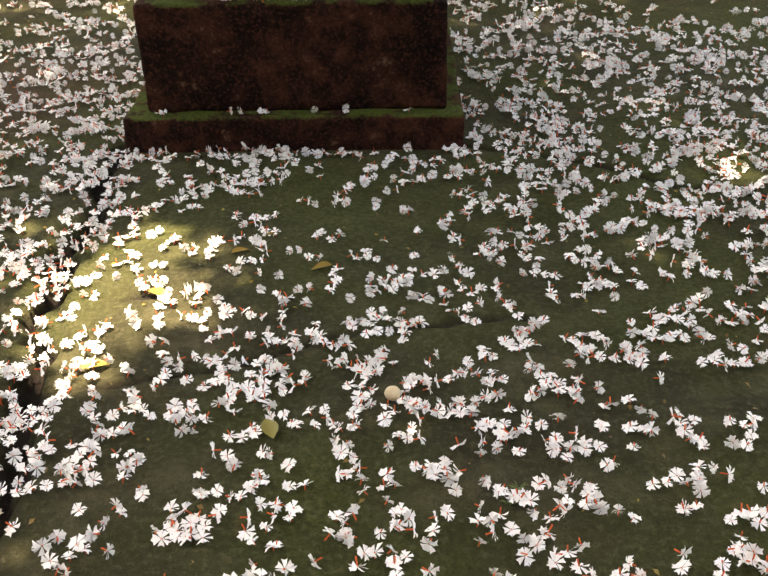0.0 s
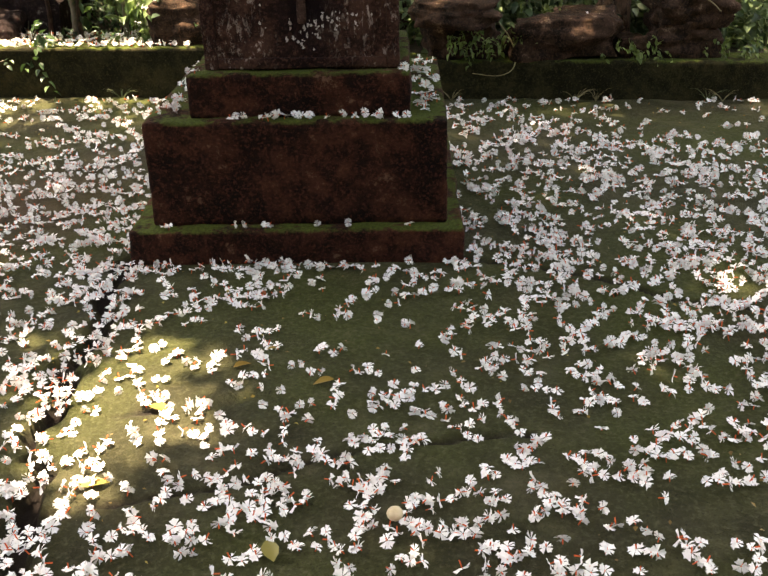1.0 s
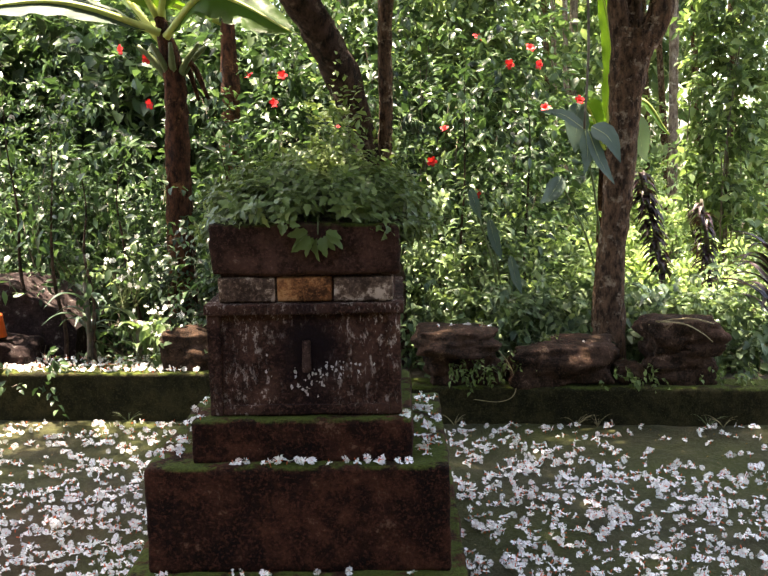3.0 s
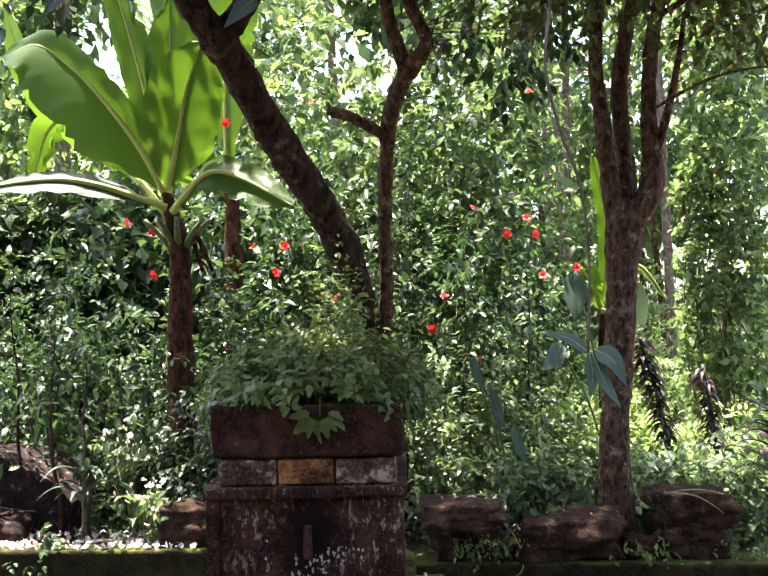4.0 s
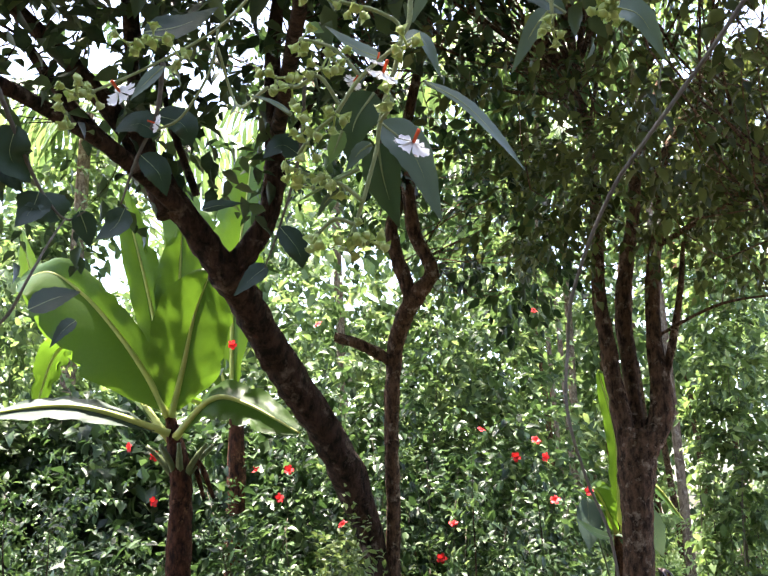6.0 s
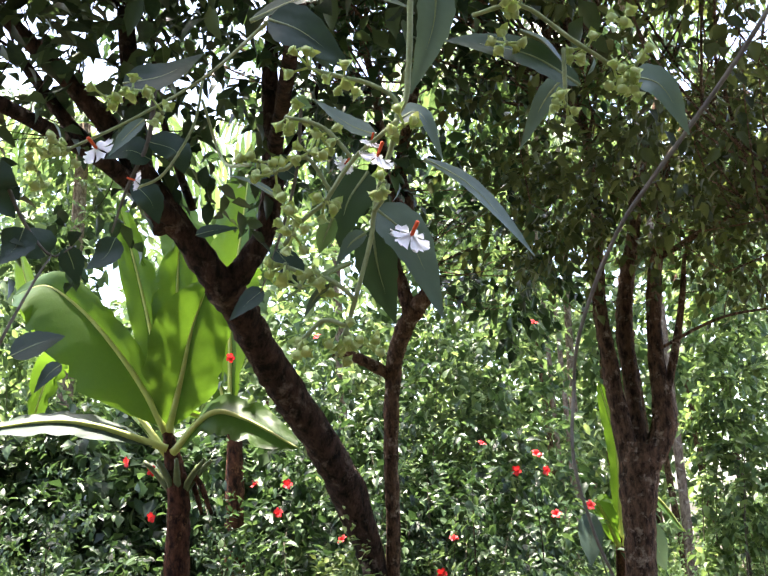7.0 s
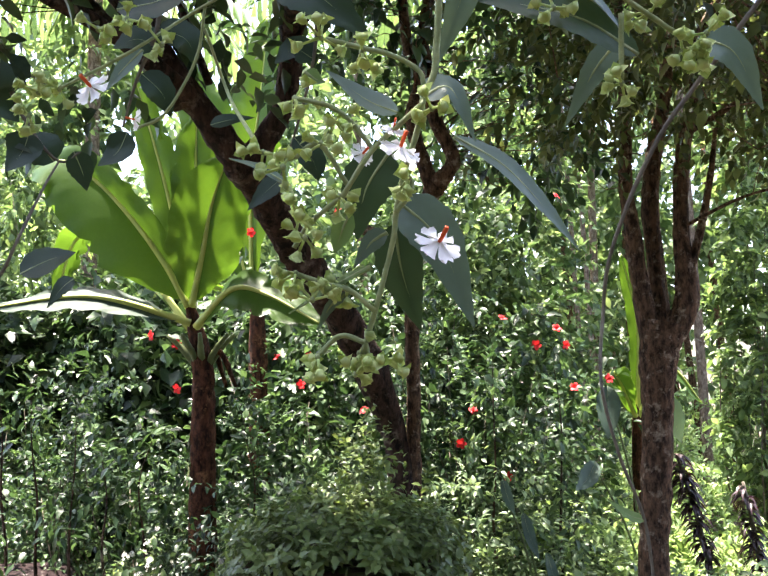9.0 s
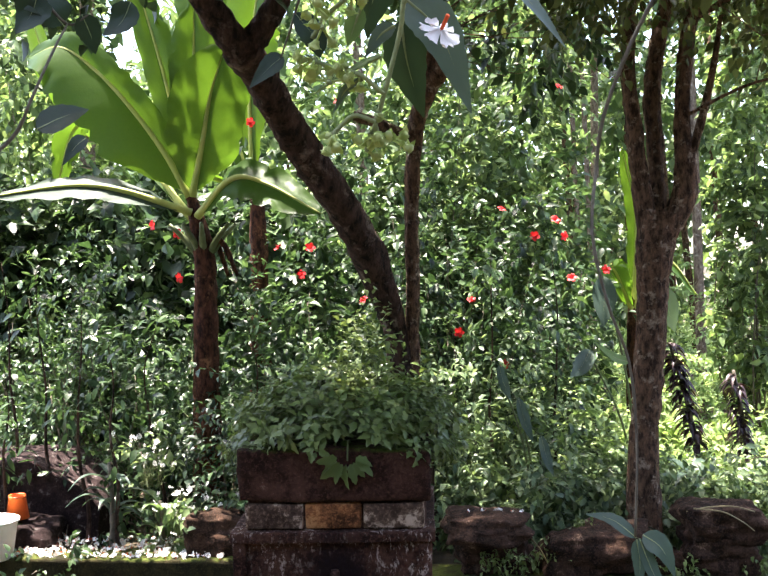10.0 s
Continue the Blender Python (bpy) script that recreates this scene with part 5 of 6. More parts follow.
def bud_cluster(parent, at, r, count=4, size=0.0022):
    """Blunt pale buds, each in a collar of pointed bracts, on short stalks from one node."""
    at = np.array(at)
    node_blob = tube_arrays(at + np.array([(0, 0, size * 0.4), (0, 0, 0), (0, 0, -size * 0.4)]), size * np.array((0.2, 0.42, 0.2)), 6)
    cluster = mesh_part("bud_node", node_blob, M_BUDSTEM, parent)
    for _ in range(count):
        d = unit(r.normal(0, 1, 3) + np.array((0, 0, -0.25)))
        tip = at + d * size * r.uniform(0.9, 2.6)
        s = np.array((0, 0.3, 0.7, 1.0, 1.1))
        pieces = [tube_arrays([at, tip], [size * 0.2, size * 0.18], 5),
                  tube_arrays(tip + d * size * 1.3 * s[:, None], size * np.array((0.3, 0.55, 0.72, 0.62, 0.2)), 6, 0.2, int(r.integers(999)))]
        a = unit(np.cross(d, r.normal(0, 1, 3)))
        b = np.cross(d, a)
        ring = [a, -a, b, -b]
        pieces.append(place_leaves(BRACT, np.repeat((tip + d * size * 0.2)[None], 4, 0), np.array([q * r.uniform(0.5, 1.1) + d * 0.8 for q in ring]), np.repeat(d[None], 4, 0), size * r.uniform(1.2, 1.9, 4)))
        ob = new("bud", array_mesh("bud", *join(pieces), M_BUD))
        ob.parent = cluster
    return cluster


def fresh_flower_mesh(diameter=0.0265):
    """The same flower still fresh: six broad wavy lobes, each cut at the tip."""
    v, f = [], []
    for k in range(6):
        a = k * math.pi / 3
        ca, sa = math.cos(a), math.sin(a)
        b = len(v)
        for s, w, z in ((0.06, 0.04, 0.0), (0.3, 0.13, 0.05), (0.55, 0.24, 0.10), (0.8, 0.33, 0.11), (0.97, 0.25, 0.08)):
            for q in (-1, -0.5, 0, 0.5, 1):
                cut = 0.14 if s > 0.9 and q == 0 else 0.0
                x, y = (s - cut - 0.06 * (abs(q) == 1) * (s > 0.7)) * 0.5 * diameter, q * w * 0.5 * diameter * 1.1
                v.append((x * ca - y * sa, x * sa + y * ca, (z + 0.035 * math.sin(q * 5 + k * 2.1 + s * 4)) * diameter))
        for i in range(4):
            for j in range(4):
                c = b + i * 5 + j
                f += [(c, c + 1, c + 6), (c, c + 6, c + 5)]
    return array_mesh("fresh_corolla", np.array(v), np.array(f), M_PETAL)


FRESH = fresh_flower_mesh()


def hanging_flower(parent, at, face, turn, size=0.62):
    ob = new("flower", FRESH)
    ob.parent = parent
    ob.matrix_parent_inverse = Matrix.Translation(-Vector(parent.location))
    q = Vector(face).to_track_quat("Z", "Y").to_matrix().to_4x4()
    ob.matrix_basis = Matrix.Translation(at) @ q @ Matrix.Rotation(turn, 4, "Z") @ Matrix.Diagonal((size, size, size, 1))
    tagged(ob, "fresh white jasmine flower")
    t = new("tube", TM)
    t.parent = ob
    tagged(t, "orange flower tube")
    return ob


def build_jasmine_branch():
    r = np.random.default_rng(260)
    spray = empty("jasmine_branch", (0.272, -1.809, 1.506), "hanging night-jasmine spray with rough leaves, green buds and white flowers", "branch")
    mesh_part("stem", limb([(0.2730, -1.8090, 1.5200, 0.00110), (0.2720, -1.8060, 1.4980, 0.00107), (0.2710, -1.8040, 1.4860, 0.00103), (0.2700, -1.8030, 1.4780, 0.00100), (0.2670, -1.8020, 1.4720, 0.00097), (0.2650, -1.8010, 1.4630, 0.00093), (0.2610, -1.8000, 1.4510, 0.00090), (0.2580, -1.7980, 1.4390, 0.00087), (0.2570, -1.7970, 1.4320, 0.00083), (0.2540, -1.7960, 1.4210, 0.00080), (0.2510, -1.7950, 1.4110, 0.00077), (0.2480, -1.7940, 1.4020, 0.00073), (0.2470, -1.7930, 1.3990, 0.00070)], 7, 0.04, 5), M_BUDSTEM, spray)
    mesh_part("stalk", limb([(0.2670, -1.8060, 1.4690, 0.00060), (0.2610, -1.8050, 1.4640, 0.00055), (0.2520, -1.8050, 1.4560, 0.00050), (0.2450, -1.8040, 1.4460, 0.00045), (0.2430, -1.8030, 1.4430, 0.00040)], 7, 0.04, 5), M_BUDSTEM, spray)
    mesh_part("stalk", limb([(0.2670, -1.7980, 1.4730, 0.00060), (0.2660, -1.7990, 1.4800, 0.00055), (0.2580, -1.8000, 1.4850, 0.00050), (0.2500, -1.8010, 1.4870, 0.00045), (0.2390, -1.8020, 1.4900, 0.00040)], 7, 0.04, 5), M_BUDSTEM, spray)
    mesh_part("stalk", limb([(0.2520, -1.8010, 1.4570, 0.00050), (0.2450, -1.8020, 1.4660, 0.00043), (0.2390, -1.8030, 1.4700, 0.00037), (0.2300, -1.8040, 1.4720, 0.00030)], 7, 0.04, 5), M_BUDSTEM, spray)
    mesh_part("stalk", limb([(0.2440, -1.7960, 1.4480, 0.00050), (0.2360, -1.7980, 1.4600, 0.00043), (0.2280, -1.7980, 1.4560, 0.00037), (0.2200, -1.7980, 1.4580, 0.00030)], 7, 0.04, 5), M_BUDSTEM, spray)
    mesh_part("stalk", limb([(0.2420, -1.7980, 1.4440, 0.00050), (0.2330, -1.7970, 1.4370, 0.00040), (0.2280, -1.7960, 1.4300, 0.00030)], 7, 0.04, 5), M_BUDSTEM, spray)
    mesh_part("stalk", limb([(0.2580, -1.8040, 1.4380, 0.00060), (0.2620, -1.8050, 1.4430, 0.00050), (0.2630, -1.8050, 1.4470, 0.00040)], 7, 0.04, 5), M_BUDSTEM, spray)
    mesh_part("stalk", limb([(0.2510, -1.7970, 1.4110, 0.00050), (0.2440, -1.7980, 1.4170, 0.00043), (0.2370, -1.7980, 1.4190, 0.00037), (0.2290, -1.7990, 1.4220, 0.00030)], 7, 0.04, 5), M_BUDSTEM, spray)
    mesh_part("stalk", limb([(0.2480, -1.7980, 1.4020, 0.00050), (0.2410, -1.7980, 1.4040, 0.00040), (0.2340, -1.7980, 1.3980, 0.00030)], 7, 0.04, 5), M_BUDSTEM, spray)
    mesh_part("stalk", limb([(0.2480, -1.7940, 1.4020, 0.00050), (0.2490, -1.7930, 1.3980, 0.00040), (0.2530, -1.7930, 1.3960, 0.00030)], 7, 0.04, 5), M_BUDSTEM, spray)
    mesh_part("stalk", limb([(0.3380, -1.8060, 1.4860, 0.00060), (0.3250, -1.8080, 1.4950, 0.00053), (0.3090, -1.8110, 1.5060, 0.00047), (0.2930, -1.8110, 1.5030, 0.00040)], 7, 0.04, 5), M_BUDSTEM, spray)
    mesh_part("stalk", limb([(0.3230, -1.8070, 1.4920, 0.00050), (0.3230, -1.8050, 1.4830, 0.00040), (0.3230, -1.8030, 1.4740, 0.00030)], 7, 0.04, 5), M_BUDSTEM, spray)
    mesh_part("stalk", limb([(0.220, -1.777, 1.523, 0.0007), (0.166, -1.640, 1.570, 0.0006), (0.129, -1.642, 1.547, 0.0005), (0.099, -1.647, 1.530, 0.0004)], 7, 0.04, 5), M_BUDSTEM, spray)
    mesh_part("stalk", limb([(0.166, -1.640, 1.570, 0.0006), (0.160, -1.633, 1.547, 0.0005), (0.144, -1.629, 1.522, 0.0005), (0.128, -1.622, 1.517, 0.0004)], 7, 0.04, 5), M_BUDSTEM, spray)
    mesh_part("stalk", limb([(0.165, -1.636, 1.560, 0.0006), (0.174, -1.624, 1.530, 0.0005), (0.213, -1.773, 1.468, 0.0004)], 7, 0.04, 5), M_BUDSTEM, spray)
    # leaf materials vary: sky sheen in the pale ones, shade in the darkest
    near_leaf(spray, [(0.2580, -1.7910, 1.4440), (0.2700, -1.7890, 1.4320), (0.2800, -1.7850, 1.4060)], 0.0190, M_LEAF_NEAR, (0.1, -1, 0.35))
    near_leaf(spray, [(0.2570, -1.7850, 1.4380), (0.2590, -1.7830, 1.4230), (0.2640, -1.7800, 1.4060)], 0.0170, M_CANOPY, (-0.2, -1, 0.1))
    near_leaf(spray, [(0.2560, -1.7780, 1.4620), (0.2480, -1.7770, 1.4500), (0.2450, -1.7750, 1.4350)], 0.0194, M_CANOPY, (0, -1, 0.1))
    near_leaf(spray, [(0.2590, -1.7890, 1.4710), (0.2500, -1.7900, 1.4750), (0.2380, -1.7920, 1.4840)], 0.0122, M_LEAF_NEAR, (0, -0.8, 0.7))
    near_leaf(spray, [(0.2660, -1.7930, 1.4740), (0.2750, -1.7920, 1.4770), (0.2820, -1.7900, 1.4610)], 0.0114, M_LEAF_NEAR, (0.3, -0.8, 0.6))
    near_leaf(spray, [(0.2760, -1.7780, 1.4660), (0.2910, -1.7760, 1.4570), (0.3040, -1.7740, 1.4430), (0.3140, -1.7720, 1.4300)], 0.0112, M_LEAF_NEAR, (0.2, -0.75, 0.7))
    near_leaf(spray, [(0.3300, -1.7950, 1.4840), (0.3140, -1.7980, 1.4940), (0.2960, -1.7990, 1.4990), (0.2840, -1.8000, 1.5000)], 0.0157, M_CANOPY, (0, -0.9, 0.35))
    near_leaf(spray, [(0.2240, -1.8030, 1.5090), (0.2360, -1.8020, 1.5040), (0.2520, -1.7980, 1.4910)], 0.0204, M_LEAF_DARK_SHADE, (0, -1, 0.2))
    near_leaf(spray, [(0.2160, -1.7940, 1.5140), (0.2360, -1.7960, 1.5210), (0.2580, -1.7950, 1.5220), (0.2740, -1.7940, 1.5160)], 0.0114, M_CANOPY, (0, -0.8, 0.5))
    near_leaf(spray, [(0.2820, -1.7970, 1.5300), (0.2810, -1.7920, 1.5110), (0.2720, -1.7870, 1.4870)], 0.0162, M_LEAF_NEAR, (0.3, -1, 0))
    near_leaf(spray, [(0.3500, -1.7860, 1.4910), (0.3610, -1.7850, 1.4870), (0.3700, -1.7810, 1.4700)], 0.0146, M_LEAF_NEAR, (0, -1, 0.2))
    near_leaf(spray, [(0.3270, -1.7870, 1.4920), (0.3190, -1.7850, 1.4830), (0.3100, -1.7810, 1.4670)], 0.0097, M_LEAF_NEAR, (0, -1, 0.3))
    near_leaf(spray, [(0.3100, -1.8000, 1.5030), (0.3180, -1.7990, 1.4990), (0.3250, -1.7970, 1.4910)], 0.0078, M_LEAF_NEAR, (0, -0.6, 0.8))
    near_leaf(spray, [(0.2500, -1.7960, 1.4240), (0.2400, -1.7960, 1.4190), (0.2260, -1.7960, 1.4110)], 0.0047, M_VINE, (0, -0.6, 0.8))
    near_leaf(spray, [(0.2550, -1.7940, 1.4340), (0.2500, -1.7930, 1.4310), (0.2450, -1.7930, 1.4240)], 0.0072, M_LEAF_NEAR, (0.2, -0.9, 0.3))
    near_leaf(spray, [(0.2440, -1.7910, 1.4410), (0.2410, -1.7900, 1.4340), (0.2390, -1.7890, 1.4290)], 0.0078, M_VINE, (0, -1, 0.2))
    near_leaf(spray, [(0.2320, -1.7970, 1.4820), (0.2350, -1.7970, 1.4800), (0.2380, -1.7960, 1.4790)], 0.0064, M_VINE, (0, -1, 0.3))
    near_leaf(spray, [(0.2440, -1.7940, 1.4170), (0.2380, -1.7930, 1.4130), (0.2340, -1.7930, 1.4060)], 0.0039, M_LEAF_NEAR, (0.3, -0.9, 0.3))
    near_leaf(spray, [(0.2240, -1.7830, 1.4520), (0.2160, -1.7840, 1.4570), (0.2070, -1.7850, 1.4600)], 0.0044, M_LEAF_NEAR, (0, -0.7, 0.7))
    near_leaf(spray, [(0.121, -1.632, 1.573), (0.142, -1.628, 1.579), (0.160, -1.611, 1.600)], 0.0220, M_LEAF_DARK_SHADE, (0, -1, 0.2))
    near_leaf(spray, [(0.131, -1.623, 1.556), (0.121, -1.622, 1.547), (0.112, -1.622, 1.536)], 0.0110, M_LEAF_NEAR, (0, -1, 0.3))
    for p in ((0.2380, -1.8060, 1.4890), (0.2500, -1.8120, 1.4820), (0.2300, -1.8040, 1.4720), (0.2380, -1.8100, 1.4570), (0.2410, -1.8020, 1.4660), (0.2210, -1.8060, 1.4560), (0.2270, -1.8090, 1.4510), (0.2420, -1.8000, 1.4440), (0.2620, -1.8070, 1.4470), (0.2690, -1.8060, 1.4670), (0.2310, -1.8070, 1.4370), (0.2320, -1.8020, 1.4320), (0.2430, -1.7960, 1.4180), (0.2290, -1.8010, 1.4220), (0.2340, -1.8040, 1.4140), (0.2460, -1.7930, 1.3990), (0.2350, -1.8020, 1.3980), (0.2530, -1.7930, 1.3970), (0.2450, -1.7970, 1.3930), (0.3400, -1.8050, 1.4810), (0.3470, -1.8050, 1.4860), (0.3440, -1.8040, 1.4800), (0.3230, -1.8030, 1.4730), (0.3420, -1.8090, 1.4990), (0.3040, -1.8080, 1.4940), (0.3090, -1.8110, 1.5070), (0.3030, -1.8120, 1.5080), (0.3310, -1.8070, 1.4920), (0.090, -1.649, 1.528), (0.099, -1.647, 1.530), (0.131, -1.647, 1.562), (0.085, -1.648, 1.517), (0.118, -1.649, 1.557), (0.145, -1.639, 1.552)):
        bud_cluster(spray, p, r, int(r.integers(4, 6)), 0.0023 if p[0] > 0.15 else 0.0034)
    hanging_flower(spray, (0.2700, -1.8060, 1.4290), (-0.42, 0.68, -0.6), 0.4, 0.55)
    hanging_flower(spray, (0.2600, -1.8070, 1.4560), (-0.4, 0.55, -0.7), 1.0, 0.5)
    hanging_flower(spray, (0.2580, -1.8050, 1.4620), (-0.3, 0.5, -0.75), 0.2, 0.3)
    hanging_flower(spray, (0.2490, -1.8010, 1.4560), (-0.5, 0.6, -0.3), 0.2, 0.3)
    hanging_flower(spray, (0.112, -1.642, 1.532), (0.35, 0.75, -0.45), 1.0, 0.75)
    hanging_flower(spray, (0.127, -1.623, 1.521), (0.7, 0.5, -0.1), 0.2, 0.45)
    return spray


build_jasmine_branch()


def build_hanging_twig():
    spray = empty("hanging_twig", (0.572, -1.334, 1.726), "long thin drooping twig with a few leaves at its end", "twig")
    mesh_part("stem", limb([(0.616, -1.348, 1.790, 0.0024), (0.572, -1.334, 1.726, 0.0023), (0.520, -1.319, 1.659, 0.0022), (0.485, -1.309, 1.615, 0.0021), (0.463, -1.302, 1.585, 0.0020), (0.440, -1.292, 1.539, 0.0019), (0.421, -1.280, 1.486, 0.0017), (0.416, -1.269, 1.442, 0.0016), (0.407, -1.295, 1.384, 0.0015), (0.419, -1.295, 1.325, 0.0014), (0.436, -1.294, 1.275, 0.0013), (0.441, -1.295, 1.208, 0.0012), (0.437, -1.301, 1.127, 0.0011)], 7, 0.04, 5), M_TWIG, spray)
    near_leaf(spray, [(0.438, -1.301, 1.126), (0.419, -1.294, 1.140), (0.397, -1.289, 1.144)], 0.0150, M_ARUM, (0, -0.7, 0.7))
    near_leaf(spray, [(0.443, -1.302, 1.129), (0.457, -1.308, 1.119), (0.466, -1.317, 1.097)], 0.0230, M_ARUM, (0.2, -1, 0.4))
    near_leaf(spray, [(0.438, -1.301, 1.125), (0.439, -1.307, 1.106), (0.435, -1.313, 1.086)], 0.0150, M_ARUM, (-0.2, -1, 0.3))
    near_leaf(spray, [(0.440, -1.302, 1.126), (0.449, -1.312, 1.099), (0.460, -1.322, 1.078)], 0.0150, M_ARUM, (0.3, -1, 0.3))
    near_leaf(spray, [(0.436, -1.294, 1.275), (0.424, -1.294, 1.279), (0.406, -1.294, 1.293)], 0.0120, M_VINE, (0, -0.6, 0.6))
    return spray


build_hanging_twig()


def build_drooping_shoot():
    spray = empty("leafy_shoot", (-0.148, -1.220, 1.733), "drooping leafy shoot of the jasmine tree, shade in its leaf colour", "branch")
    mesh_part("stem", limb([(-0.157, -1.241, 1.773, 0.0030), (-0.139, -1.206, 1.709, 0.0025), (-0.118, -1.177, 1.649, 0.0020), (-0.095, -1.159, 1.618, 0.0015), (-0.075, -1.154, 1.628, 0.0010)], 7, 0.04, 5), M_TWIG, spray)
    mesh_part("stem", limb([(-0.133, -1.260, 1.468, 0.0020), (-0.110, -1.252, 1.494, 0.0018), (-0.094, -1.250, 1.529, 0.0015), (-0.091, -1.204, 1.583, 0.0013), (-0.095, -1.159, 1.618, 0.0010)], 7, 0.04, 5), M_TWIG, spray)
    mesh_part("stem", limb([(-0.057, -0.922, 1.922, 0.0040), (-0.071, -0.897, 1.854, 0.0032), (-0.101, -0.884, 1.794, 0.0023), (-0.124, -0.872, 1.732, 0.0015)], 7, 0.04, 5), M_TWIG, spray)
    mesh_part("stem", limb([(0.101, -0.518, 2.079, 0.0040), (0.085, -0.471, 1.957, 0.0032), (0.043, -0.436, 1.828, 0.0023), (0.013, -0.422, 1.752, 0.0015)], 7, 0.04, 5), M_TWIG, spray)
    # these leaves hang in shade, which their dark colour carries
    near_leaf(spray, [(-0.081, -1.156, 1.628), (-0.075, -1.149, 1.609), (-0.072, -1.144, 1.590)], 0.0300, M_LEAF_DARK_SHADE, (0.1, -1, 0.5))
    near_leaf(spray, [(-0.118, -1.176, 1.644), (-0.126, -1.174, 1.625), (-0.142, -1.176, 1.605)], 0.0500, M_LEAF_DARK_SHADE, (0.1, -1, 0.5))
    near_leaf(spray, [(-0.075, -1.291, 1.489), (-0.053, -1.284, 1.501), (-0.033, -1.276, 1.508)], 0.0330, M_LEAF_DARK_SHADE, (0.1, -1, 0.5))
    near_leaf(spray, [(-0.053, -1.228, 1.491), (-0.063, -1.231, 1.482), (-0.075, -1.234, 1.464)], 0.0200, M_LEAF_DARK_SHADE, (0.1, -1, 0.5))
    near_leaf(spray, [(-0.119, -0.868, 1.727), (-0.133, -0.866, 1.701), (-0.158, -0.870, 1.682)], 0.0500, M_LEAF_DARK_SHADE, (0.1, -1, 0.5))
    near_leaf(spray, [(-0.095, -0.884, 1.800), (-0.073, -0.870, 1.778), (-0.063, -0.858, 1.747)], 0.0500, M_LEAF_DARK_SHADE, (0.1, -1, 0.5))
    near_leaf(spray, [(0.018, -0.422, 1.756), (-0.009, -0.422, 1.735), (-0.045, -0.421, 1.700)], 0.0500, M_LEAF_DARK_SHADE, (0.1, -1, 0.5))
    near_leaf(spray, [(0.043, -0.436, 1.828), (0.076, -0.421, 1.785), (0.083, -0.413, 1.751)], 0.0600, M_LEAF_DARK_SHADE, (0.1, -1, 0.5))
    near_leaf(spray, [(-0.135, -1.205, 1.709), (-0.143, -1.197, 1.678), (-0.126, -1.181, 1.653)], 0.0600, M_LEAF_DARK_SHADE, (0.1, -1, 0.5))
    near_leaf(spray, [(-0.099, -1.161, 1.617), (-0.111, -1.169, 1.631), (-0.132, -1.178, 1.629)], 0.0450, M_LEAF_DARK_SHADE, (0.1, -1, 0.5))
    near_leaf(spray, [(-0.057, -0.655, 1.793), (-0.027, -0.651, 1.801), (0.011, -0.645, 1.805)], 0.0300, M_LEAF_DARK_SHADE, (0.1, -1, 0.5))
    near_leaf(spray, [(-0.071, -0.897, 1.854), (-0.036, -0.883, 1.844), (-0.026, -0.870, 1.815)], 0.0600, M_LEAF_DARK_SHADE, (0.1, -1, 0.5))
    near_leaf(spray, [(-0.068, -0.887, 1.831), (-0.096, -0.899, 1.841), (-0.127, -0.904, 1.828)], 0.0600, M_LEAF_DARK_SHADE, (0.1, -1, 0.5))
    near_leaf(spray, [(0.085, -0.471, 1.957), (0.052, -0.481, 1.973), (0.017, -0.478, 1.949)], 0.0700, M_LEAF_DARK_SHADE, (0.1, -1, 0.5))
    return spray


build_drooping_shoot()


# ---- plants of the border ----
def build_strap_plant(name, at, n, length, mat, label, category, seed, rise=0.9, width=0.10, stem=0.3, lean=0.0):
    r = np.random.default_rng(seed)
    plant = empty(name, at, label, category)
    x, y, z = at
    mesh_part("stem", limb([(x, y, z - 0.05, 0.013), (x + 0.01 + lean * 0.6, y, z + stem * 0.6, 0.011), (x + lean, y, z + stem, 0.008)], 7, 0.05, 5, seed), M_TWIG, plant)
    for i in range(n):
        a, k = i * 2.4 + r.uniform(-0.2, 0.2), r.uniform(0.7, 1.1)
        d = np.array((math.cos(a), math.sin(a), 0))
        s = np.linspace(0, 1, 5)[:, None]
        k0 = r.uniform(0.35, 1.0)
        p = np.array((x + lean * k0, y, z + stem * k0)) + d * s * length * k * 0.75 + np.array((0, 0, 1.0)) * length * k * (rise * s - 0.75 * s * s)
        near_leaf(plant, [tuple(q) for q in p], width * length * 2, mat, (d[0] * -0.5, d[1] * -0.5, 1.0), 0.35)
    return plant


CORD = "dark purple-leaved cordyline growing beside the stones"
build_strap_plant("cordyline", (1.66, 2.6, 0.2), 150, 0.12, M_CORDYLINE, CORD, "cordyline", 301, 0.3, 0.13, 0.8, -0.19)
build_strap_plant("cordyline", (1.92, 1.98, 0.15), 34, 0.42, M_CORDYLINE, CORD, "cordyline", 302, 0.95, 0.045, 0.5)
build_strap_plant("cordyline", (1.86, 2.6, 0.2), 90, 0.11, M_CORDYLINE, CORD, "cordyline", 303, 0.3, 0.13, 0.66, -0.08)
build_strap_plant("broadleaf_seedling", (-1.14, 1.95, 0.15), 14, 0.26, M_ARUM, "pale green strappy seedling at the curb's edge", "plant", 304, 0.75, 0.07, 0.42)
build_strap_plant("broadleaf_seedling", (-0.92, 1.95, 0.15), 10, 0.2, M_LEAF_SUN, "bright leafy seedling at the curb's edge", "plant", 305, 0.9, 0.12, 0.25)
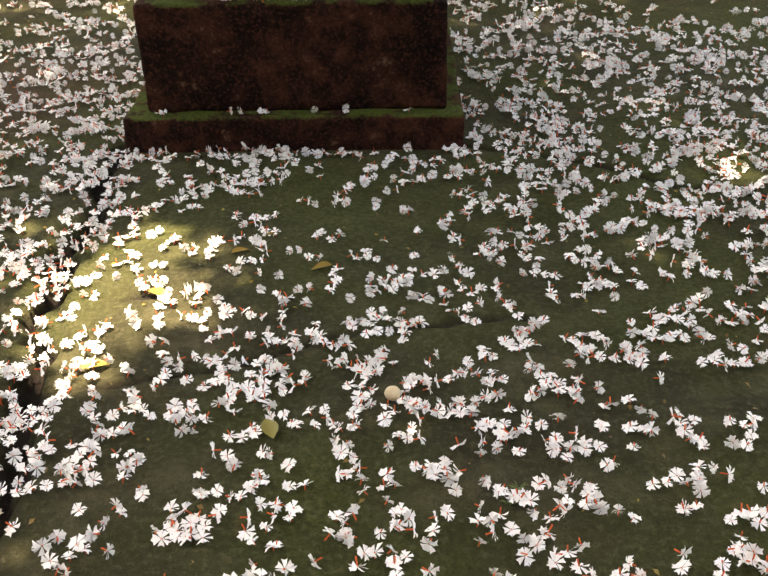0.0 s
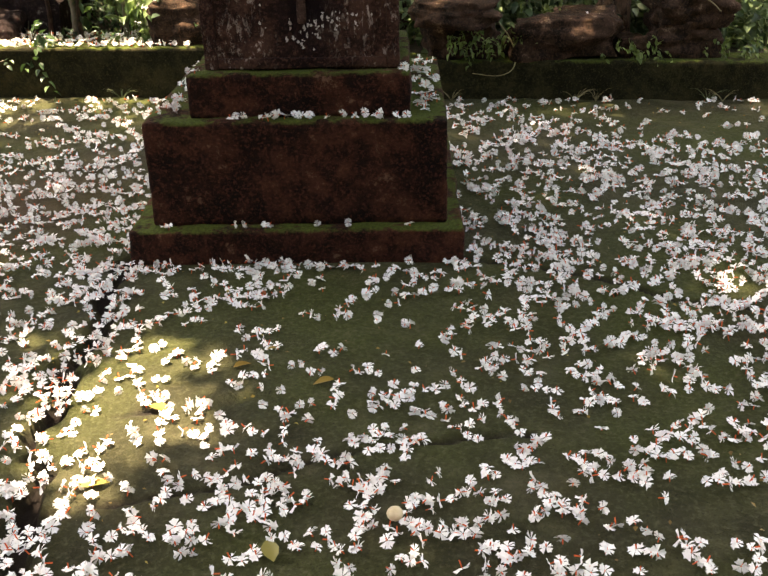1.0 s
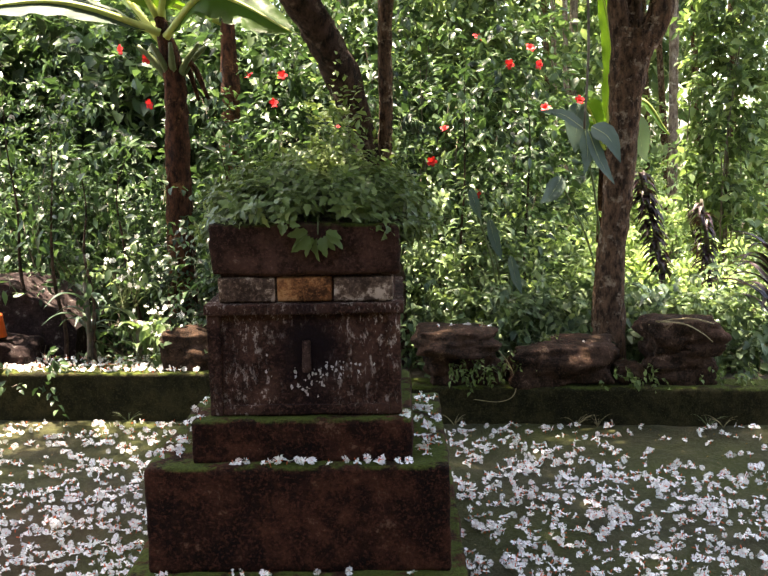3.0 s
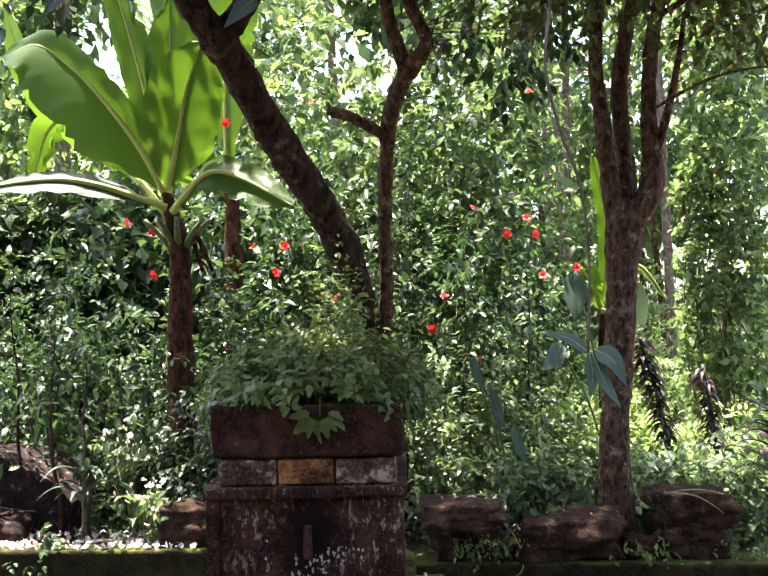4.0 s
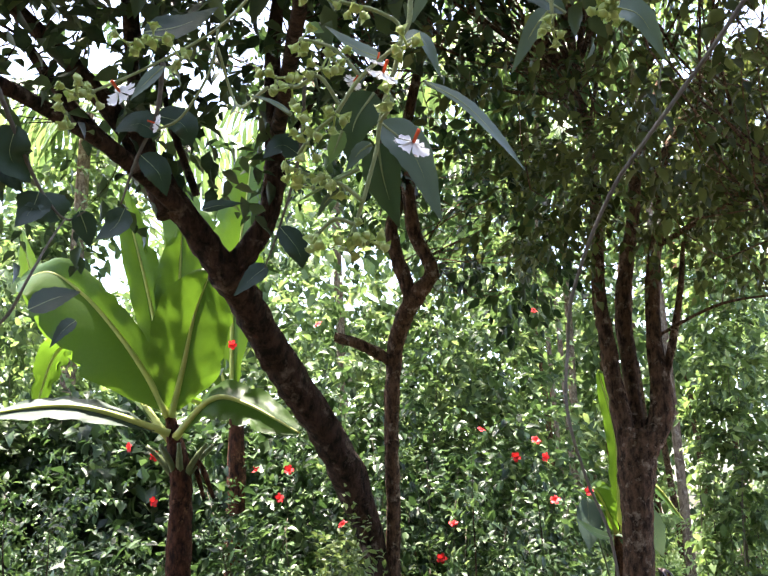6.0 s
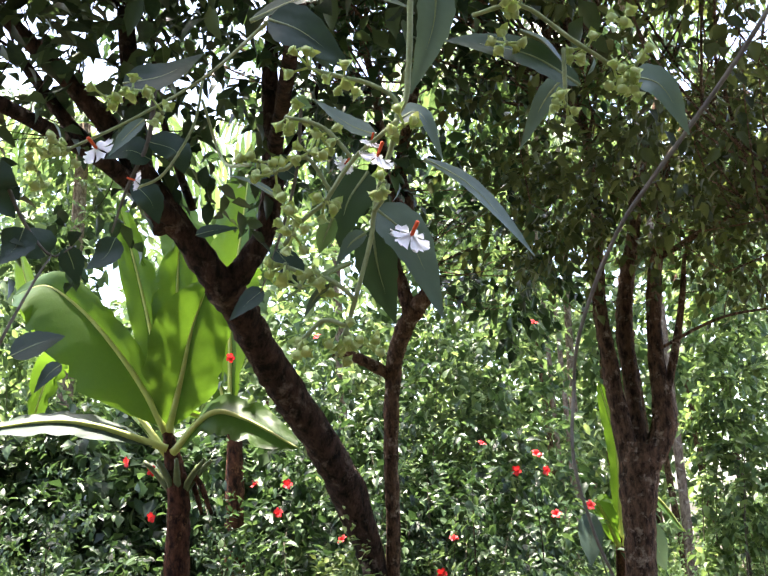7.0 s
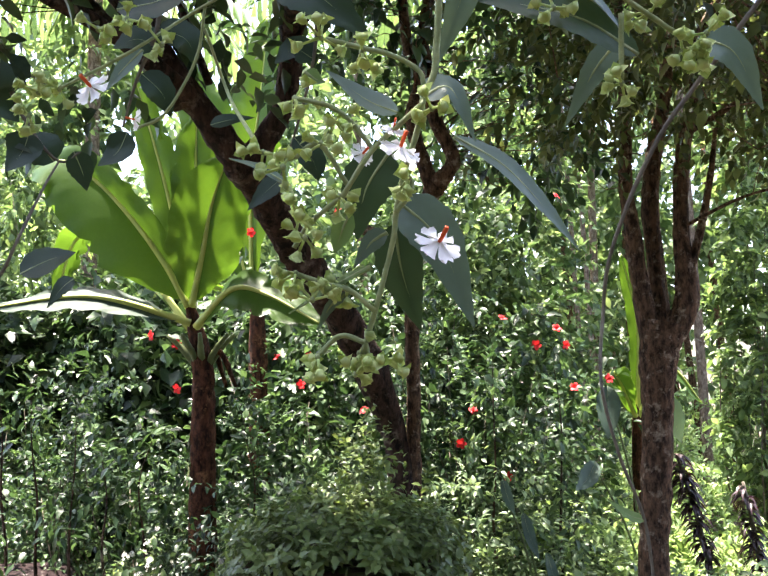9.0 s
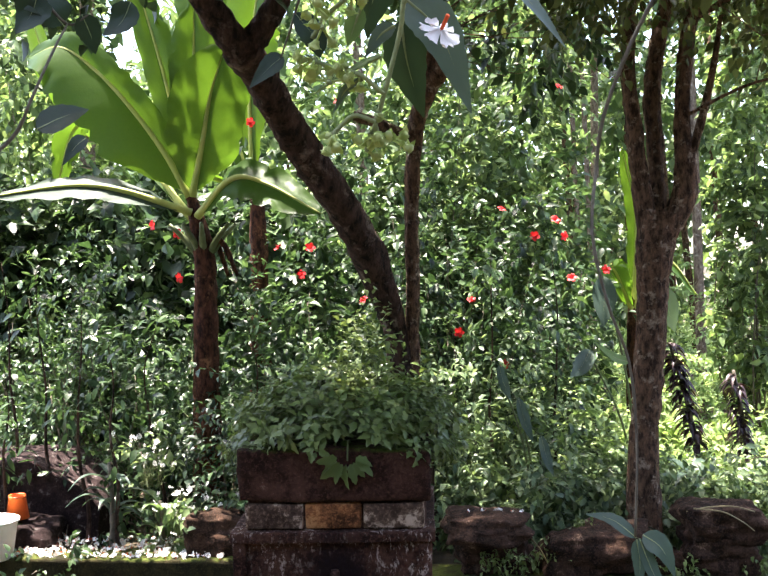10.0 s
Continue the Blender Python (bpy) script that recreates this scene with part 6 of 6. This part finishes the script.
build_strap_plant("broadleaf_seedling", (1.5, 2.3, 0.15), 10, 0.3, M_ARUM, "broad-leaved seedling among the weeds", "plant", 306, 0.9, 0.12, 0.25)


def build_arum(at, leaves, label):
    plant = empty("arum_plant", at, label, "plant")
    for tip, drop, w in leaves:
        t = np.array(tip)
        mesh_part("stalk", limb([(*at, 0.008), (at[0] * 0.6 + tip[0] * 0.4, at[1] * 0.6 + tip[1] * 0.4, at[2] * 0.4 + tip[2] * 0.6, 0.006), (*tip, 0.004)], 6, 0.0, 6), M_STEM, plant)
        near_leaf(plant, [tuple(t + (0, 0.02, 0.04)), tuple(t + np.array(drop) * 0.5), tuple(t + np.array(drop))], w, M_ARUM, (0, -1, 0.4), 0.2)
    return plant


build_arum((1.3, 2.5, 0.15), [((1.12, 2.4, 1.3), (-0.03, -0.1, -0.2), 0.13), ((1.42, 2.5, 1.25), (0.08, 0.1, -0.2), 0.12), ((1.05, 2.4, 0.95), (-0.12, -0.1, -0.08), 0.1)], "arum with large grey-green heart-shaped leaves")
build_arum((0.75, 2.1, 0.15), [((0.66, 1.98, 0.78), (0.05, -0.08, -0.14), 0.055), ((0.75, 1.95, 0.62), (0.04, -0.08, -0.12), 0.05), ((0.58, 2.0, 0.92), (0.04, -0.08, -0.1), 0.05)], "trailing arum vine with blue-green leaves")


def build_upright_stem(x, y, h, seed):
    r = np.random.default_rng(seed)
    plant = empty("sapling", (x, y, Z), "thin upright sapling with sparse leaves", "sapling", "saplings")
    pts = [(x + r.normal(0, 0.02), y, Z - 0.03 + h * k, 0.011 * (1.1 - k)) for k in np.linspace(0, 1, 6)]
    mesh_part("stem", limb(pts, 6, 0.04, 5, seed), M_BARK, plant)
    c = np.array([p[:3] for p in pts[2:]]).repeat(4, 0) + r.normal(0, 0.04, (16, 3))
    mesh_part("foliage", sprays(c, r.normal(0, 1, (16, 3)), 5, 0.16, 0.06, FINE_LEAF, 0.4, 0.8, r), M_LEAF, plant)


for i, (x, y, h) in enumerate([(-1.12, 1.92, 1.05), (-1.3, 2.1, 1.2), (-1.5, 2.15, 1.35), (-1.75, 2.3, 1.4), (-1.05, 2.3, 1.1), (-0.55, 2.3, 1.1), (0.6, 2.5, 1.5), (0.9, 2.5, 1.4), (-1.65, 2.05, 0.9)]):
    build_upright_stem(x, y, h, 320 + i)


def build_pot(name, x, y, z, r0, r1, h, mat, label, category):
    """An open tapered tub with a rolled rim and a wall thickness."""
    prof = [(r0 * 0.2, 0), (r0, 0), (r1, h), (r1 * 1.07, h), (r1 * 1.07, h - 0.01), (r1 * 1.03, h + 0.004), (r1 * 0.95, h), (r0 * 0.94, 0.006), (0.001, 0.006)]
    n = 28
    v = [(x + q * math.cos(a), y + q * math.sin(a), z + k) for q, k in prof for a in np.linspace(0, 2 * math.pi, n, endpoint=False)]
    f = []
    for i in range(len(prof) - 1):
        for j in range(n):
            q = (j + 1) % n
            f += [(i * n + j, i * n + q, (i + 1) * n + q), (i * n + j, (i + 1) * n + q, (i + 1) * n + j)]
    ob = new(name, array_mesh(name, np.array(v), np.array(f), mat))
    return tagged(ob, label, category)


build_pot("plastic_bucket", -1.585, 1.79, 0.2, 0.07, 0.095, 0.165, M_WHITE_PLASTIC, "white plastic bucket standing on the curb", "bucket")
build_pot("flower_pot", -1.565, 1.97, 0.325, 0.05, 0.036, 0.1, M_ORANGE_PLASTIC, "small upturned orange plastic pot", "pot")


def build_white_flowers(x, y, z, count, seed):
    r = np.random.default_rng(seed)
    plant = empty("white_flowering_herb", (x, y, z), "sunlit herb with clusters of small white blossoms", "plant")
    tips = np.stack([x + r.normal(0, 0.07, count), y + r.normal(0, 0.04, count), z + r.uniform(0.06, 0.3, count)], -1)
    mesh_part("stemwork", tapered_twigs(lambda: (x + r.normal(0, 0.03), y + r.normal(0, 0.02), z - 0.03), tips, 0.002, r), M_STEM, plant)
    mesh_part("foliage", sprays(tips[::2] - np.array((0, 0, 0.05)), r.normal(0, 1, (len(tips[::2]), 3)), 5, 0.08, 0.05, LEAF, 0.3, 0.8, r), M_LEAF_SUN, plant)
    for t in tips:
        ob = new("blossom", CM)
        ob.parent = plant
        ob.matrix_parent_inverse = Matrix.Translation(-Vector(plant.location))
        ob.matrix_basis = Matrix.LocRotScale(t, Euler((r.uniform(0.2, 1.4), r.uniform(-0.6, 0.6), r.uniform(0, 6))), (1.1,) * 3)
    return plant


build_white_flowers(-0.80, 1.9, 0.17, 46, 401)
build_white_flowers(-0.72, 2.0, 0.17, 30, 403)
build_white_flowers(-1.02, 2.15, 0.45, 30, 402)


def build_grass_tuft(x, y, z, seed, mat, label, count=9, length=0.11):
    r = np.random.default_rng(seed)
    pieces = []
    for _ in range(count):
        a, k = r.uniform(0, 6.28), r.uniform(0.5, 1.1) * length
        s = np.linspace(0, 1, 6)[:, None]
        p = np.array((x, y, z - 0.005)) + np.array((math.cos(a), math.sin(a) * 0.5, 0)) * s * k * 0.8 + np.array((0, 0, 1.0)) * k * (1.1 * s - 0.7 * s * s)
        pieces.append(tube_arrays(p, 0.0014 * (1.1 - s[:, 0]), 4))
    ob = new("grass_tuft", array_mesh("grass_tuft", *join(pieces), mat))
    return tagged(ob, label, "grass", "grass tufts at the curb")


M_STRAW = plain_material("straw", (0.16, 0.13, 0.06), (0.32, 0.27, 0.14), 40, 0.8)
for i, (x, m) in enumerate([(0.48, M_STRAW), (0.98, M_STRAW), (1.06, M_STRAW), (1.5, M_STEM), (1.56, M_STRAW), (1.8, M_STRAW), (-0.9, M_STEM)]):
    build_grass_tuft(x, curb_line(x) - 0.025, 0.0, 410 + i, m, "thin dry grass tuft at the foot of the curb" if m is M_STRAW else "small green weed at the foot of the curb")
for i, (x, y) in enumerate([(0.415, -1.23), (0.43, -1.2), (0.9, -0.95), (0.62, -0.2)]):
    build_grass_tuft(x, y, 0.0, 430 + i, M_LEAF_MOUND, "tiny green moss tuft in the concrete", 14, 0.022)


def build_root(points, label):
    ob = new("dangling_root", array_mesh("dangling_root", *limb([(*p, 0.003 - 0.0003 * i) for i, p in enumerate(points)], 6, 0.05, 6), M_STRAW))
    return tagged(ob, label, "root", "roots over the stones")


build_root([(0.66, 1.7, 0.30), (0.71, 1.66, 0.24), (0.735, 1.63, 0.17), (0.72, 1.6, 0.12), (0.66, 1.585, 0.10), (0.56, 1.59, 0.11)], "pale thin root looping down the curb")
build_root([(1.30, 1.62, 0.42), (1.40, 1.58, 0.415), (1.47, 1.56, 0.38), (1.52, 1.58, 0.34)], "pale dry root lying over the stone")
build_root([(1.53, 1.6, 0.41), (1.45, 1.6, 0.43), (1.36, 1.62, 0.425), (1.28, 1.65, 0.40)], "pale dry root lying over the stone")


def build_weed(x, y, z, n, seed):
    r = np.random.default_rng(seed)
    c = np.stack([x + r.normal(0, 0.06, n), y + r.normal(0, 0.015, n), z + r.normal(0, 0.03, n)], -1)
    weed = empty("creeping_weed", (x, y, z), "small creeping green weed clinging to the stone", "plant", "weeds on the stones")
    mesh_part("foliage", sprays(c, np.tile((0.0, -1, -0.3), (n, 1)), 5, 0.04, 0.026, LEAF, 0.5, 0.9, r), M_LEAF_MOUND, weed)


for i, (x, y, z, n) in enumerate([(0.55, 1.62, 0.23, 26), (0.72, 1.66, 0.26, 14), (1.2, 1.63, 0.2, 16), (1.62, 1.64, 0.2, 16), (0.9, 1.8, 0.34, 10)]):
    build_weed(x, y, z, n, 440 + i)
